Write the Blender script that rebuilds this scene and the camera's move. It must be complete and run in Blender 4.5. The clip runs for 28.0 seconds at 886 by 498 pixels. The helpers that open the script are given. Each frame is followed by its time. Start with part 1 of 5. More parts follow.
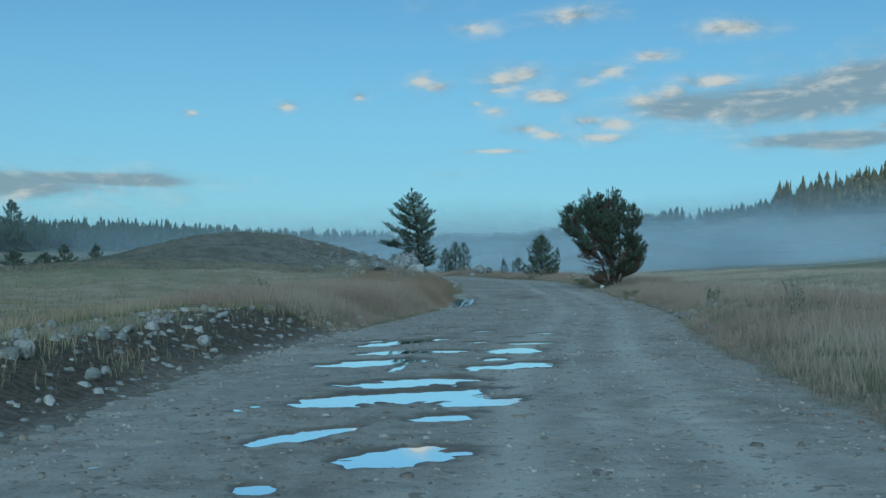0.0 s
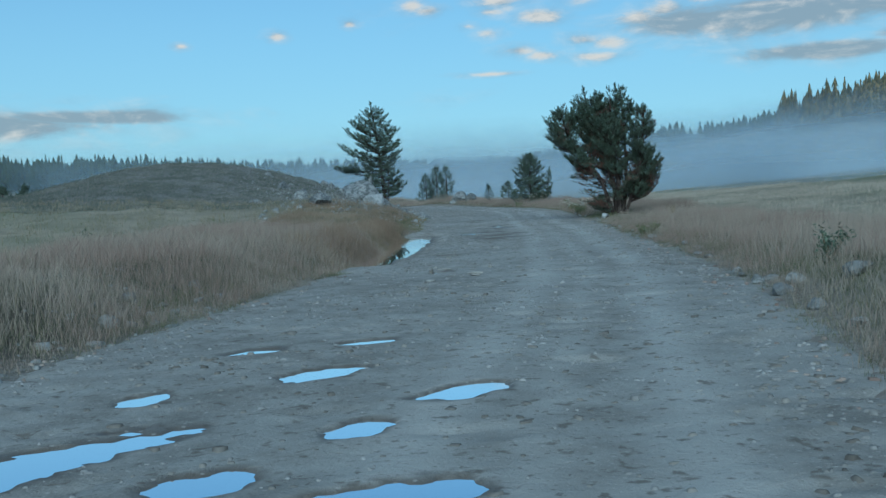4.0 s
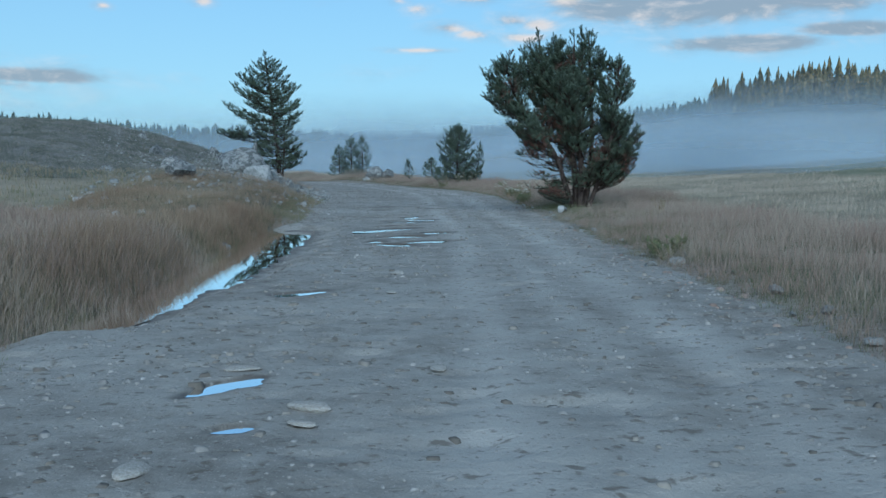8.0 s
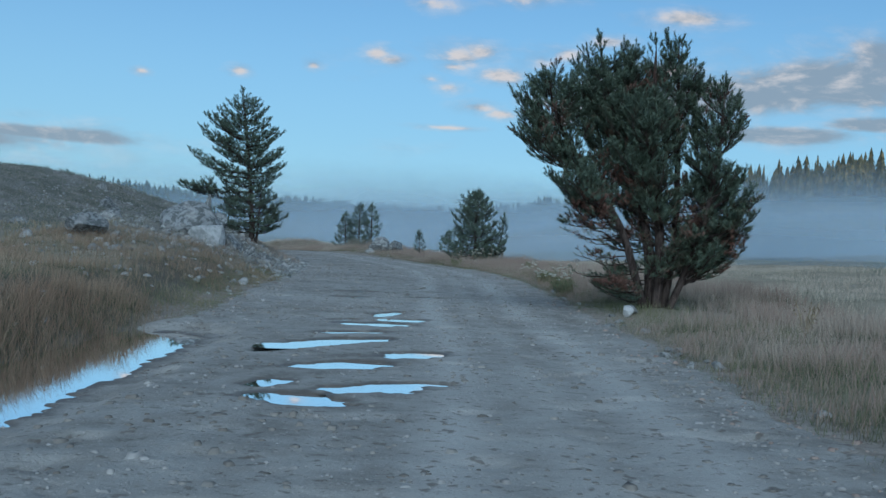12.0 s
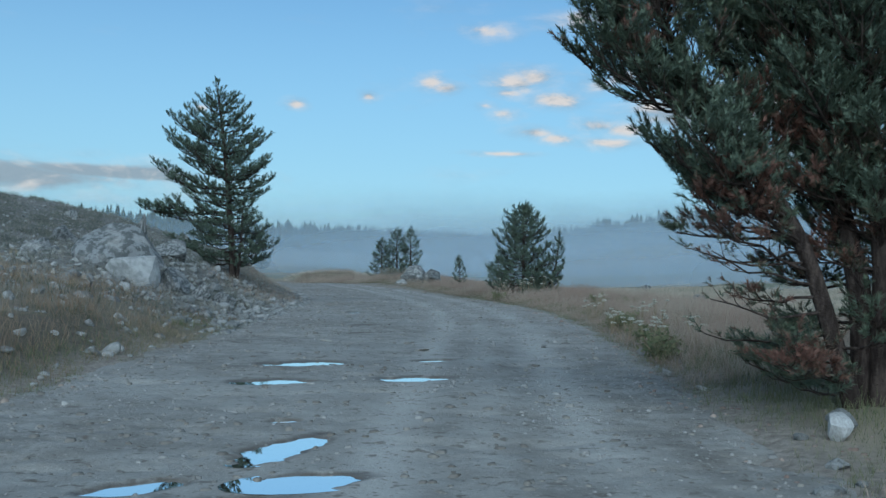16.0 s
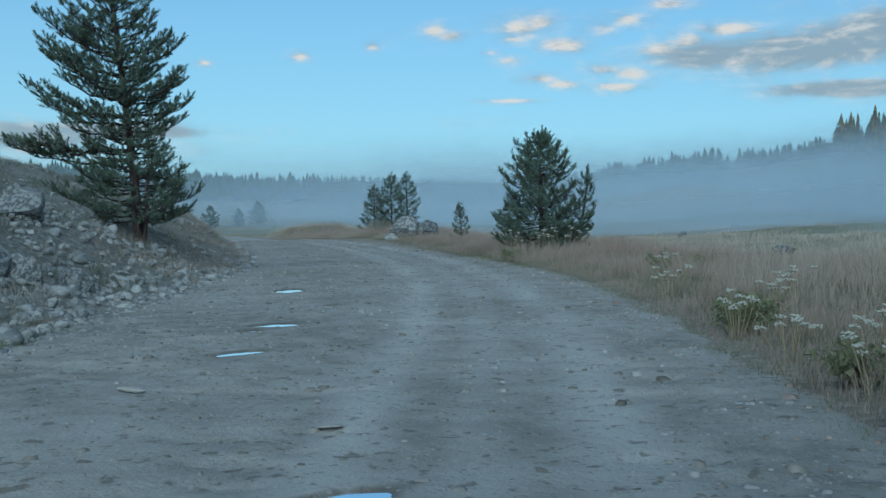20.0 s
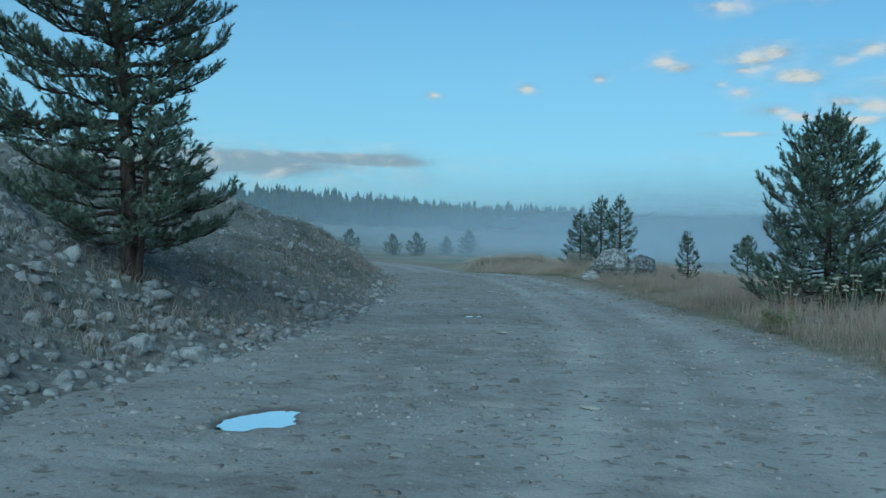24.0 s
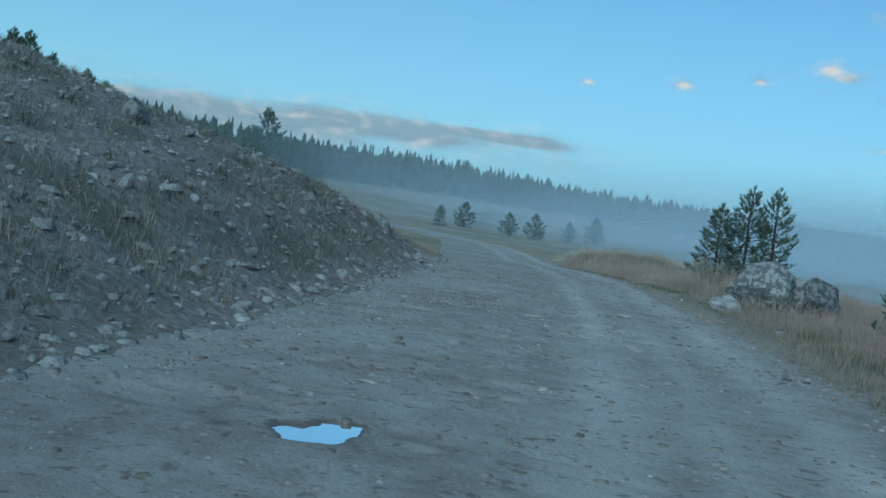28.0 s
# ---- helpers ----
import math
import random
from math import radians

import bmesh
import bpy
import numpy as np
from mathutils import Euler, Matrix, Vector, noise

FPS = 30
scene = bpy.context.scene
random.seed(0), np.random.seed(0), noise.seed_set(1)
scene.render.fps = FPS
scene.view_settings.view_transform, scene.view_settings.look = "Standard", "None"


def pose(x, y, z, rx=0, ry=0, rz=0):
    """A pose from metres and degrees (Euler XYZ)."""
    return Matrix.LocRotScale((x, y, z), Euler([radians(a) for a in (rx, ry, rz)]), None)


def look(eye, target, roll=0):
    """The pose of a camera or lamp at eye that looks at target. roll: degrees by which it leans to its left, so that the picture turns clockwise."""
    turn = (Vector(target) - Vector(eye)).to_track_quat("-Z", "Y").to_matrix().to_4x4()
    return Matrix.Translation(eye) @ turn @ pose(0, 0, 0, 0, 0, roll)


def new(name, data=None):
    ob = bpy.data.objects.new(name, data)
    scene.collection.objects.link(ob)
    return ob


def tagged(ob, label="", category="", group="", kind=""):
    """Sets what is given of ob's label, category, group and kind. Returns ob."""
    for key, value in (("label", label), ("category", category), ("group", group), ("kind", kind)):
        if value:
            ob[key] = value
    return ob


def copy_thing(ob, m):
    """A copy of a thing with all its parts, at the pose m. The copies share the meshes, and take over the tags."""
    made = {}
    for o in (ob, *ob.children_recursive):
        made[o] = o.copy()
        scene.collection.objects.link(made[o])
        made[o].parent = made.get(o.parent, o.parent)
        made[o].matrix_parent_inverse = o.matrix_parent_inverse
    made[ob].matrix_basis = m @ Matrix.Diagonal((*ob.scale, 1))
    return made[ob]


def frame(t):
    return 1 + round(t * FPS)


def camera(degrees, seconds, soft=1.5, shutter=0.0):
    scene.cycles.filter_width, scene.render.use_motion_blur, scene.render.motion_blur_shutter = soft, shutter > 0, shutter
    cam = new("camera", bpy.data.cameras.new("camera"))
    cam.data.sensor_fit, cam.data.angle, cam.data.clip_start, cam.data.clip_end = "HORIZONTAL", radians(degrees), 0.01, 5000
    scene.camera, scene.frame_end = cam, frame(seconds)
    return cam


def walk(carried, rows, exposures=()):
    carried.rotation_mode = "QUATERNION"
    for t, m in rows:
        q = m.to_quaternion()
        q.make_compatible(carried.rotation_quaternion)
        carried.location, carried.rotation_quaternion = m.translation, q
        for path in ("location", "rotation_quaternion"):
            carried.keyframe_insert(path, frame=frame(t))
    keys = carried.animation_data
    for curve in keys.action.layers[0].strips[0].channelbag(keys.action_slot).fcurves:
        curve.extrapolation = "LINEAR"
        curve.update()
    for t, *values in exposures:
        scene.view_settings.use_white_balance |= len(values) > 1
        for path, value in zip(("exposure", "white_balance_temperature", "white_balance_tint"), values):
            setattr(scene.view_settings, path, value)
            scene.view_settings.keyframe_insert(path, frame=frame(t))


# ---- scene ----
cam = camera(46.6, 28.0)
PATH = [
    (0, (-0.609, -14.981, 1.444), (-0.682, -12.983, 1.474), 0.3),
    (0.5, (-0.419, -13.361, 1.466), (-0.504, -11.363, 1.482), -1.1),
    (1, (-0.263, -11.711, 1.491), (-0.349, -9.713, 1.49), -1.3),
    (1.5, (-0.063, -10.115, 1.533), (-0.146, -8.117, 1.516), -1.1),
    (2, (0.153, -8.43, 1.558), (0.081, -6.432, 1.524), -0.8),
    (2.5, (0.375, -6.493, 1.516), (0.312, -4.495, 1.455), -0.5),
    (4.5, (0.957, 0.314, 1.531), (0.897, 2.31, 1.414), -2.5),
    (5, (1.021, 1.88, 1.55), (0.998, 3.878, 1.452), -2.7),
    (5.5, (1.035, 3.453, 1.542), (1.043, 5.451, 1.451), -2.6),
    (6, (1.073, 5.072, 1.524), (1.094, 7.068, 1.405), -2.4),
    (6.5, (1.132, 6.611, 1.527), (1.168, 8.604, 1.361), -1.7),
    (7, (1.178, 8.096, 1.481), (1.229, 10.087, 1.298), 0.3),
    (7.5, (1.217, 9.711, 1.499), (1.277, 11.702, 1.324), 1.5),
    (8, (1.326, 11.099, 1.51), (1.405, 13.091, 1.349), 0.6),
    (8.5, (1.411, 12.678, 1.48), (1.515, 14.668, 1.316), -0.7),
    (9, (1.505, 14.109, 1.464), (1.632, 16.097, 1.29), -1.1),
    (9.5, (1.614, 15.559, 1.419), (1.762, 17.546, 1.239), -1.1),
    (10, (1.763, 16.95, 1.405), (1.925, 18.935, 1.222), -0.8),
    (10.5, (1.866, 18.481, 1.384), (2.015, 20.468, 1.216), 0.1),
    (11, (2.006, 19.835, 1.367), (2.111, 21.828, 1.24), 1.5),
    (11.5, (2.116, 21.306, 1.355), (2.177, 23.304, 1.29), 2.8),
    (12, (2.236, 22.565, 1.361), (2.268, 24.565, 1.346), 3.3),
    (12.5, (2.353, 24.075, 1.38), (2.355, 26.074, 1.415), 2.5),
    (14.5, (2.902, 29.303, 1.461), (2.824, 31.3, 1.514), 1.7),
    (15, (3.0, 30.57, 1.45), (2.906, 32.568, 1.481), 2.0),
    (15.5, (3.085, 31.905, 1.458), (2.99, 33.903, 1.488), 1.9),
    (16, (3.15, 33.152, 1.458), (3.066, 35.15, 1.49), 1.8),
    (16.5, (3.183, 34.4, 1.468), (3.115, 36.398, 1.494), 1.0),
    (17, (3.204, 35.642, 1.46), (3.143, 37.641, 1.475), 0.2),
    (17.5, (3.228, 36.903, 1.447), (3.169, 38.902, 1.445), -0.3),
    (18, (3.255, 38.11, 1.447), (3.197, 40.109, 1.421), -0.2),
    (18.5, (3.255, 39.431, 1.44), (3.207, 41.43, 1.392), 0.2),
    (19, (3.262, 40.666, 1.434), (3.219, 42.664, 1.363), 0.0),
    (19.5, (3.284, 41.888, 1.433), (3.224, 43.885, 1.351), -0.1),
    (20, (3.251, 43.098, 1.465), (3.151, 45.094, 1.399), 0.2),
    (20.5, (3.267, 44.342, 1.471), (3.096, 46.335, 1.447), 0.7),
    (21, (3.228, 45.647, 1.496), (2.956, 47.629, 1.512), 1.7),
    (21.5, (3.202, 47.019, 1.516), (2.817, 48.981, 1.545), 2.6),
    (23.5, (2.904, 53.093, 1.397), (2.388, 55.025, 1.39), 1.9),
    (24, (2.778, 54.654, 1.43), (2.256, 56.585, 1.417), 1.9),
    (24.5, (2.613, 56.257, 1.454), (2.084, 58.186, 1.438), 2.4),
    (25, (2.423, 57.909, 1.463), (1.887, 59.836, 1.451), 3.0),
    (25.5, (2.277, 59.578, 1.494), (1.734, 61.503, 1.484), 2.6),
    (26, (2.11, 61.237, 1.504), (1.547, 63.156, 1.479), 2.9),
    (26.5, (1.831, 62.998, 1.483), (1.211, 64.899, 1.423), 4.5),
    (27, (1.615, 64.754, 1.471), (0.928, 66.631, 1.411), 6.9),
    (27.5, (1.391, 66.401, 1.478), (0.657, 68.261, 1.425), 8.3),
    (28, (1.086, 68.234, 1.464), (0.324, 70.081, 1.389), 8.6),
]
# exposure and white balance: seconds, stops, kelvin, tint
EXPOSURE = [(0, 0.28, 4450, -22), (2.5, 0.3, 4500, -21), (4.5, 0.5, 4570, -15), (6, 0.5, 4580, -15), (7, 0.78, 4950, 0), (8, 0.6, 4700, -8), (9.5, 0.65, 4890, 0), (11, 0.68, 5100, 12), (11.6, 0.5, 4900, 2), (12, 0.40, 4690, -7), (12.5, 0.42, 4530, -16), (14.5, 0.5, 4570, -16), (15.2, 0.54, 4780, -10), (16, 0.53, 4830, -9), (18, 0.5, 4600, -16),
            (19, 0.5, 4570, -17), (20, 0.52, 4650, -15), (21, 0.42, 4430, -20), (25, 0.42, 4420, -20), (28, 0.46, 4430, -19)]
walk(cam, [(t, look(eye, target, roll)) for t, eye, target, roll in PATH], EXPOSURE)

# ---- light ----
SUN_AZ, SUN_EL = 181.0, 24.0          # veiled sun behind the road
sun = new("sun", bpy.data.lights.new("sun", "SUN"))
sun.data.energy, sun.data.angle, sun.data.color = 2.5, radians(85), (1.0, 0.90, 0.82)
toward = Vector((math.sin(radians(SUN_AZ)) * math.cos(radians(SUN_EL)), math.cos(radians(SUN_AZ)) * math.cos(radians(SUN_EL)), math.sin(radians(SUN_EL))))
sun.matrix_world = look(toward * 100, (0, 0, 0))


def node(nt, kind, ins=(), **props):
    """A node; ins: pairs of input (index or name) and a value or an output socket."""
    n = nt.nodes.new(kind)
    if "operation" in props:
        n.operation = props["operation"]
        if "use_clamp" in props:
            n.use_clamp = props["use_clamp"]
    if "data_type" in props:
        n.data_type, n.blend_type = props["data_type"], props["blend_type"]
    if "interpolation_type" in props:
        n.interpolation_type = props["interpolation_type"]
    if "attribute_name" in props:
        n.attribute_name = props["attribute_name"]
    for k, v in ins:
        if isinstance(v, bpy.types.NodeSocket):
            nt.links.new(v, n.inputs[k])
        else:
            n.inputs[k].default_value = v
    return n


def mth(nt, op, a, b=0.0, c=0.0, clamp=False):
    return node(nt, "ShaderNodeMath", ((0, a), (1, b), (2, c)), operation=op, use_clamp=clamp).outputs[0]


def mixc(nt, fac, a, b, how="MIX"):
    n = node(nt, "ShaderNodeMix", (), data_type="RGBA", blend_type=how)
    for k, v in ((0, fac), (6, a), (7, b)):
        if isinstance(v, bpy.types.NodeSocket):
            nt.links.new(v, n.inputs[k])
        else:
            n.inputs[k].default_value = v if k == 0 else (*v[:3], 1.0)
    return n.outputs[2]


def ramp(nt, fac, stops, ease="EASE"):
    n = node(nt, "ShaderNodeValToRGB", ((0, fac),))
    cr = n.color_ramp
    cr.interpolation = ease
    while len(cr.elements) < len(stops):
        cr.elements.new(0.5)
    for e, (p, c) in zip(cr.elements, stops):
        e.position = p
        e.color = (*c, 1.0) if isinstance(c, tuple) else (c, c, c, 1.0)
    return n.outputs[0]


def smooth(nt, v, lo, hi, a=0.0, b=1.0):
    return node(nt, "ShaderNodeMapRange", ((0, v), (1, lo), (2, hi), (3, a), (4, b)), interpolation_type="SMOOTHSTEP").outputs[0]


def noi(nt, vec, scale, detail=4.0, rough=0.55, dist=0.0):
    return node(nt, "ShaderNodeTexNoise", (("Vector", vec), ("Scale", scale), ("Detail", detail), ("Roughness", rough), ("Distortion", dist))).outputs[0]


world = bpy.data.worlds.new("world")
scene.world = world
world.use_nodes = True
nt = world.node_tree
nt.nodes.clear()
sky = node(nt, "ShaderNodeTexSky")
sky.sky_type, sky.sun_disc, sky.sun_elevation, sky.sun_rotation = "NISHITA", False, radians(SUN_EL), radians(SUN_AZ)
sky.altitude, sky.air_density, sky.dust_density, sky.ozone_density = 2100.0, 1.0, 0.6, 0.9
way = node(nt, "ShaderNodeTexCoord").outputs["Generated"]
sep = node(nt, "ShaderNodeSeparateXYZ", ((0, way),))
az = mth(nt, "MULTIPLY", mth(nt, "ARCTAN2", sep.outputs[0], sep.outputs[1]), 57.2958)
el = mth(nt, "MULTIPLY", mth(nt, "ARCSINE", sep.outputs[2]), 57.2958)
flat = node(nt, "ShaderNodeCombineXYZ", ((0, mth(nt, "MULTIPLY", az, 0.40)), (1, el), (2, 0.0))).outputs[0]
n1 = noi(nt, flat, 0.62, 6.0, 0.60, 0.35)
n2 = noi(nt, flat, 2.6, 4.0, 0.6)
fine = mth(nt, "ADD", mth(nt, "MULTIPLY", mth(nt, "SUBTRACT", n1, 0.5), 4.2), mth(nt, "MULTIPLY", mth(nt, "SUBTRACT", n2, 0.5), 0.9))
above = node(nt, "ShaderNodeVectorMath", ((0, flat), (1, (-0.30, 0.22, 0.0))), operation="ADD").outputs[0]
shade = mth(nt, "SUBTRACT", n1, noi(nt, above, 0.62, 6.0, 0.60, 0.35))
# clouds as azimuth, height, half width, half height, in degrees
CUMULUS = [(-3.4, 10.1, 0.7, 0.40), (-2.5, 9.8, 0.9, 0.28), (-10.8, 8.6, 0.55, 0.27), (-6.8, 9.2, 0.45, 0.28), (-15.9, 8.1, 0.4, 0.2), (1.3, 10.2, 1.4, 0.62), (2.4, 10.5, 1.2, 0.5), (0.9, 9.6, 0.9, 0.32), (-0.3, 8.9, 0.8, 0.28), (0.7, 8.5, 0.9, 0.32),
           (3.8, 9.3, 1.4, 0.42), (5.8, 10.2, 1.2, 0.55), (7.0, 10.5, 1.3, 0.5), (2.6, 7.5, 1.1, 0.34), (3.7, 7.2, 1.1, 0.26), (6.0, 7.9, 1.3, 0.40), (7.2, 7.7, 1.3, 0.42), (6.7, 7.0, 1.5, 0.30), (9.0, 8.9, 1.3, 0.60), (10.4, 9.2, 1.5, 0.55), (1.1, 6.3, 1.6, 0.14),
           (12.6, 9.9, 1.7, 0.42), (9.3, 11.3, 1.2, 0.3), (13.5, 12.6, 2.0, 0.4), (-0.5, 13.0, 1.2, 0.4), (5.2, 13.6, 1.8, 0.5)]
STRATUS = [(12.4, 8.6, 4.4, 0.80), (16.5, 8.6, 5.4, 1.10), (21.5, 9.4, 6.0, 1.30), (27.0, 10.4, 6.0, 1.3), (18.9, 6.6, 4.2, 0.50), (23.5, 7.2, 3.0, 0.4), (-35.5, 3.4, 9.0, 0.95), (-27.5, 3.95, 8.5, 0.82), (-20.5, 4.4, 5.4, 0.42)]


def cover(blobs):
    best = None
    for a, e, ra, re in blobs:
        u = mth(nt, "DIVIDE", mth(nt, "SUBTRACT", az, a), ra)
        v = mth(nt, "DIVIDE", mth(nt, "SUBTRACT", el, e), re)
        m = mth(nt, "SUBTRACT", 1.0, mth(nt, "SQRT", mth(nt, "ADD", mth(nt, "MULTIPLY", u, u), mth(nt, "MULTIPLY", v, v))))
        best = m if best is None else mth(nt, "MAXIMUM", best, m)
    return best


cum, strat = cover(CUMULUS), cover(STRATUS)
puffs = smooth(nt, mth(nt, "ADD", cum, mth(nt, "MULTIPLY", fine, 0.70)), -0.30, 1.0)
sheets = smooth(nt, mth(nt, "ADD", strat, mth(nt, "MULTIPLY", fine, 0.36)), -0.32, 0.45)
# wisps far from the main banks, all round the sky
wisp = mth(nt, "MULTIPLY", smooth(nt, noi(nt, node(nt, "ShaderNodeCombineXYZ", ((0, mth(nt, "MULTIPLY", az, 0.09)), (1, mth(nt, "MULTIPLY", el, 0.32)), (2, 3.0))).outputs[0], 1.0, 5.0, 0.6), 0.56, 0.8), 0.22)
lit = smooth(nt, mth(nt, "ADD", mth(nt, "MULTIPLY", shade, 3.4), mth(nt, "MULTIPLY", mth(nt, "SUBTRACT", puffs, sheets), 0.34)), -0.45, 0.62)
CLOUD_GREY, CLOUD_LIT = (3.7, 3.3, 3.2), (9.4, 6.5, 5.0)
cloud = mixc(nt, lit, CLOUD_GREY, CLOUD_LIT)
hazy = mixc(nt, smooth(nt, el, 22.0, 0.0, 0.08, 0.78), sky.outputs[0], (4.4, 5.4, 5.55))
veil = mth(nt, "MULTIPLY", smooth(nt, mth(nt, "ADD", mth(nt, "MAXIMUM", cum, strat), mth(nt, "MULTIPLY", fine, 0.9)), -1.1, 0.7), 0.30)
amount = mth(nt, "MAXIMUM", mth(nt, "MAXIMUM", mth(nt, "MULTIPLY", puffs, 0.90), mth(nt, "MULTIPLY", sheets, 0.84)), mth(nt, "MAXIMUM", veil, wisp))
skyc = mixc(nt, amount, hazy, cloud)
back = node(nt, "ShaderNodeBackground", ((0, skyc), (1, 0.070)))
nt.links.new(back.outputs[0], node(nt, "ShaderNodeOutputWorld").inputs[0])


# ---- materials ----
def material(name):
    m = bpy.data.materials.new(name)
    m.use_nodes = True
    nt = m.node_tree
    return m, nt, nt.nodes["Principled BSDF"], node(nt, "ShaderNodeTexCoord").outputs["Object"]


def finish(nt, b, color, rough=0.9, bump=None, strength=0.4, dist=0.02, spec=0.3):
    nt.links.new(color, b.inputs["Base Color"])
    if isinstance(rough, bpy.types.NodeSocket):
        nt.links.new(rough, b.inputs["Roughness"])
    else:
        b.inputs["Roughness"].default_value = rough
    b.inputs["Specular IOR Level"].default_value = spec
    if bump is not None:
        nt.links.new(node(nt, "ShaderNodeBump", (("Strength", strength), ("Distance", dist), ("Height", bump))).outputs[0], b.inputs["Normal"])


def road_material():
    m, nt, b, co = material("packed_gravel")
    long = node(nt, "ShaderNodeAttribute", (), attribute_name="track").outputs["Fac"]
    wet = node(nt, "ShaderNodeAttribute", (), attribute_name="wet").outputs["Fac"]
    big, mid, fin = noi(nt, co, 0.35, 4), noi(nt, co, 2.2, 5, 0.6), noi(nt, co, 22.0, 5, 0.65)
    c = mixc(nt, ramp(nt, mid, [(0.3, 0.0), (0.7, 1.0)]), (0.180, 0.164, 0.142), (0.305, 0.286, 0.255))
    c = mixc(nt, ramp(nt, big, [(0.35, 0.0), (0.7, 0.7)]), c, (0.345, 0.327, 0.295))
    c = mixc(nt, mth(nt, "MULTIPLY", long, 0.66), c, (0.41, 0.388, 0.352))
    c = mixc(nt, ramp(nt, fin, [(0.28, 0.6), (0.42, 0.0)]), c, (0.12, 0.095, 0.072))
    v = node(nt, "ShaderNodeTexVoronoi", (("Vector", co), ("Scale", 34.0)))
    c = mixc(nt, ramp(nt, v.outputs[0], [(0.10, 0.55), (0.24, 0.0)]), c, (0.43, 0.40, 0.36))
    c = mixc(nt, wet, c, (0.115, 0.098, 0.08))
    rough = mth(nt, "SUBTRACT", 0.95, mth(nt, "MULTIPLY", wet, 0.45))
    c = mixc(nt, ramp(nt, noi(nt, co, 13.0, 4, 0.6), [(0.31, 0.65), (0.38, 0.0)]), c, (0.095, 0.078, 0.062))
    flat = node(nt, "ShaderNodeTexVoronoi", (("Vector", co), ("Scale", 11.0)))
    c = mixc(nt, ramp(nt, flat.outputs[0], [(0.13, 0.5), (0.20, 0.0)]), c, (0.40, 0.375, 0.335))
    clod = noi(nt, co, 7.5, 3, 0.5, 0.3)
    lumps = ramp(nt, clod, [(0.46, 0.0), (0.56, 1.0)])
    # hollows between clods darkened: their shade and damp put into the colour
    c = mixc(nt, ramp(nt, clod, [(0.30, 0.7), (0.41, 0.0)]), c, (0.11, 0.09, 0.07))
    rel = mth(nt, "ADD", mth(nt, "MULTIPLY", lumps, 0.25), mth(nt, "ADD", mth(nt, "MULTIPLY", fin, 1.0), mth(nt, "MULTIPLY", noi(nt, co, 60.0, 3), 0.5)))
    finish(nt, b, c, rough, rel, 0.5, 0.025, 0.25)
    return m


def ground_material():
    m, nt, b, co = material("meadow_earth")
    rocky = node(nt, "ShaderNodeAttribute", (), attribute_name="rocky").outputs["Fac"]
    big, mid, fin = noi(nt, co, 0.045, 4), noi(nt, co, 0.6, 5, 0.6), noi(nt, co, 9.0, 5, 0.65)
    c = mixc(nt, ramp(nt, mid, [(0.3, 0.0), (0.72, 1.0)]), (0.21, 0.185, 0.13), (0.33, 0.28, 0.21))
    c = mixc(nt, ramp(nt, big, [(0.45, 0.0), (0.62, 0.75)]), c, (0.16, 0.17, 0.10))
    stony = mixc(nt, ramp(nt, fin, [(0.35, 0.0), (0.7, 1.0)]), (0.13, 0.122, 0.108), (0.27, 0.255, 0.23))
    stony = mixc(nt, ramp(nt, mid, [(0.45, 0.0), (0.62, 0.8)]), stony, (0.105, 0.105, 0.082))
    c = mixc(nt, rocky, c, stony)
    loam = node(nt, "ShaderNodeAttribute", (), attribute_name="loam").outputs["Fac"]
    c = mixc(nt, loam, c, mixc(nt, ramp(nt, fin, [(0.3, 0.0), (0.7, 1.0)]), (0.045, 0.038, 0.03), (0.12, 0.10, 0.078)))
    grit = node(nt, "ShaderNodeAttribute", (), attribute_name="grit").outputs["Fac"]
    c = mixc(nt, grit, c, mixc(nt, ramp(nt, fin, [(0.3, 0.0), (0.7, 1.0)]), (0.19, 0.16, 0.13), (0.33, 0.29, 0.245)))
    finish(nt, b, c, 0.97, mth(nt, "ADD", fin, mid), 0.7, 0.06, 0.15)
    return m


def rock_material():
    m, nt, b, co = material("granite")
    rnd = node(nt, "ShaderNodeObjectInfo").outputs["Random"]
    isl = node(nt, "ShaderNodeNewGeometry").outputs["Random Per Island"]
    p = node(nt, "ShaderNodeVectorMath", ((0, co), (1, node(nt, "ShaderNodeCombineXYZ", ((0, mth(nt, "MULTIPLY", rnd, 37.0)),)).outputs[0])), operation="ADD").outputs[0]
    mid, fin = noi(nt, p, 2.4, 6, 0.65, 0.4), noi(nt, p, 17.0, 5, 0.7)
    c = mixc(nt, mth(nt, "FRACT", mth(nt, "ADD", rnd, isl)), (0.17, 0.17, 0.165), (0.37, 0.36, 0.335))
    c = mixc(nt, ramp(nt, mid, [(0.48, 0.0), (0.60, 0.75)]), c, (0.12, 0.12, 0.108))
    c = mixc(nt, ramp(nt, fin, [(0.52, 0.0), (0.68, 0.6)]), c, (0.46, 0.445, 0.415))
    c = mixc(nt, ramp(nt, fin, [(0.32, 0.6), (0.42, 0.0)]), c, (0.12, 0.105, 0.09))
    finish(nt, b, c, 0.88, mth(nt, "ADD", fin, mth(nt, "MULTIPLY", mid, 1.5)), 0.6, 0.04, 0.3)
    return m


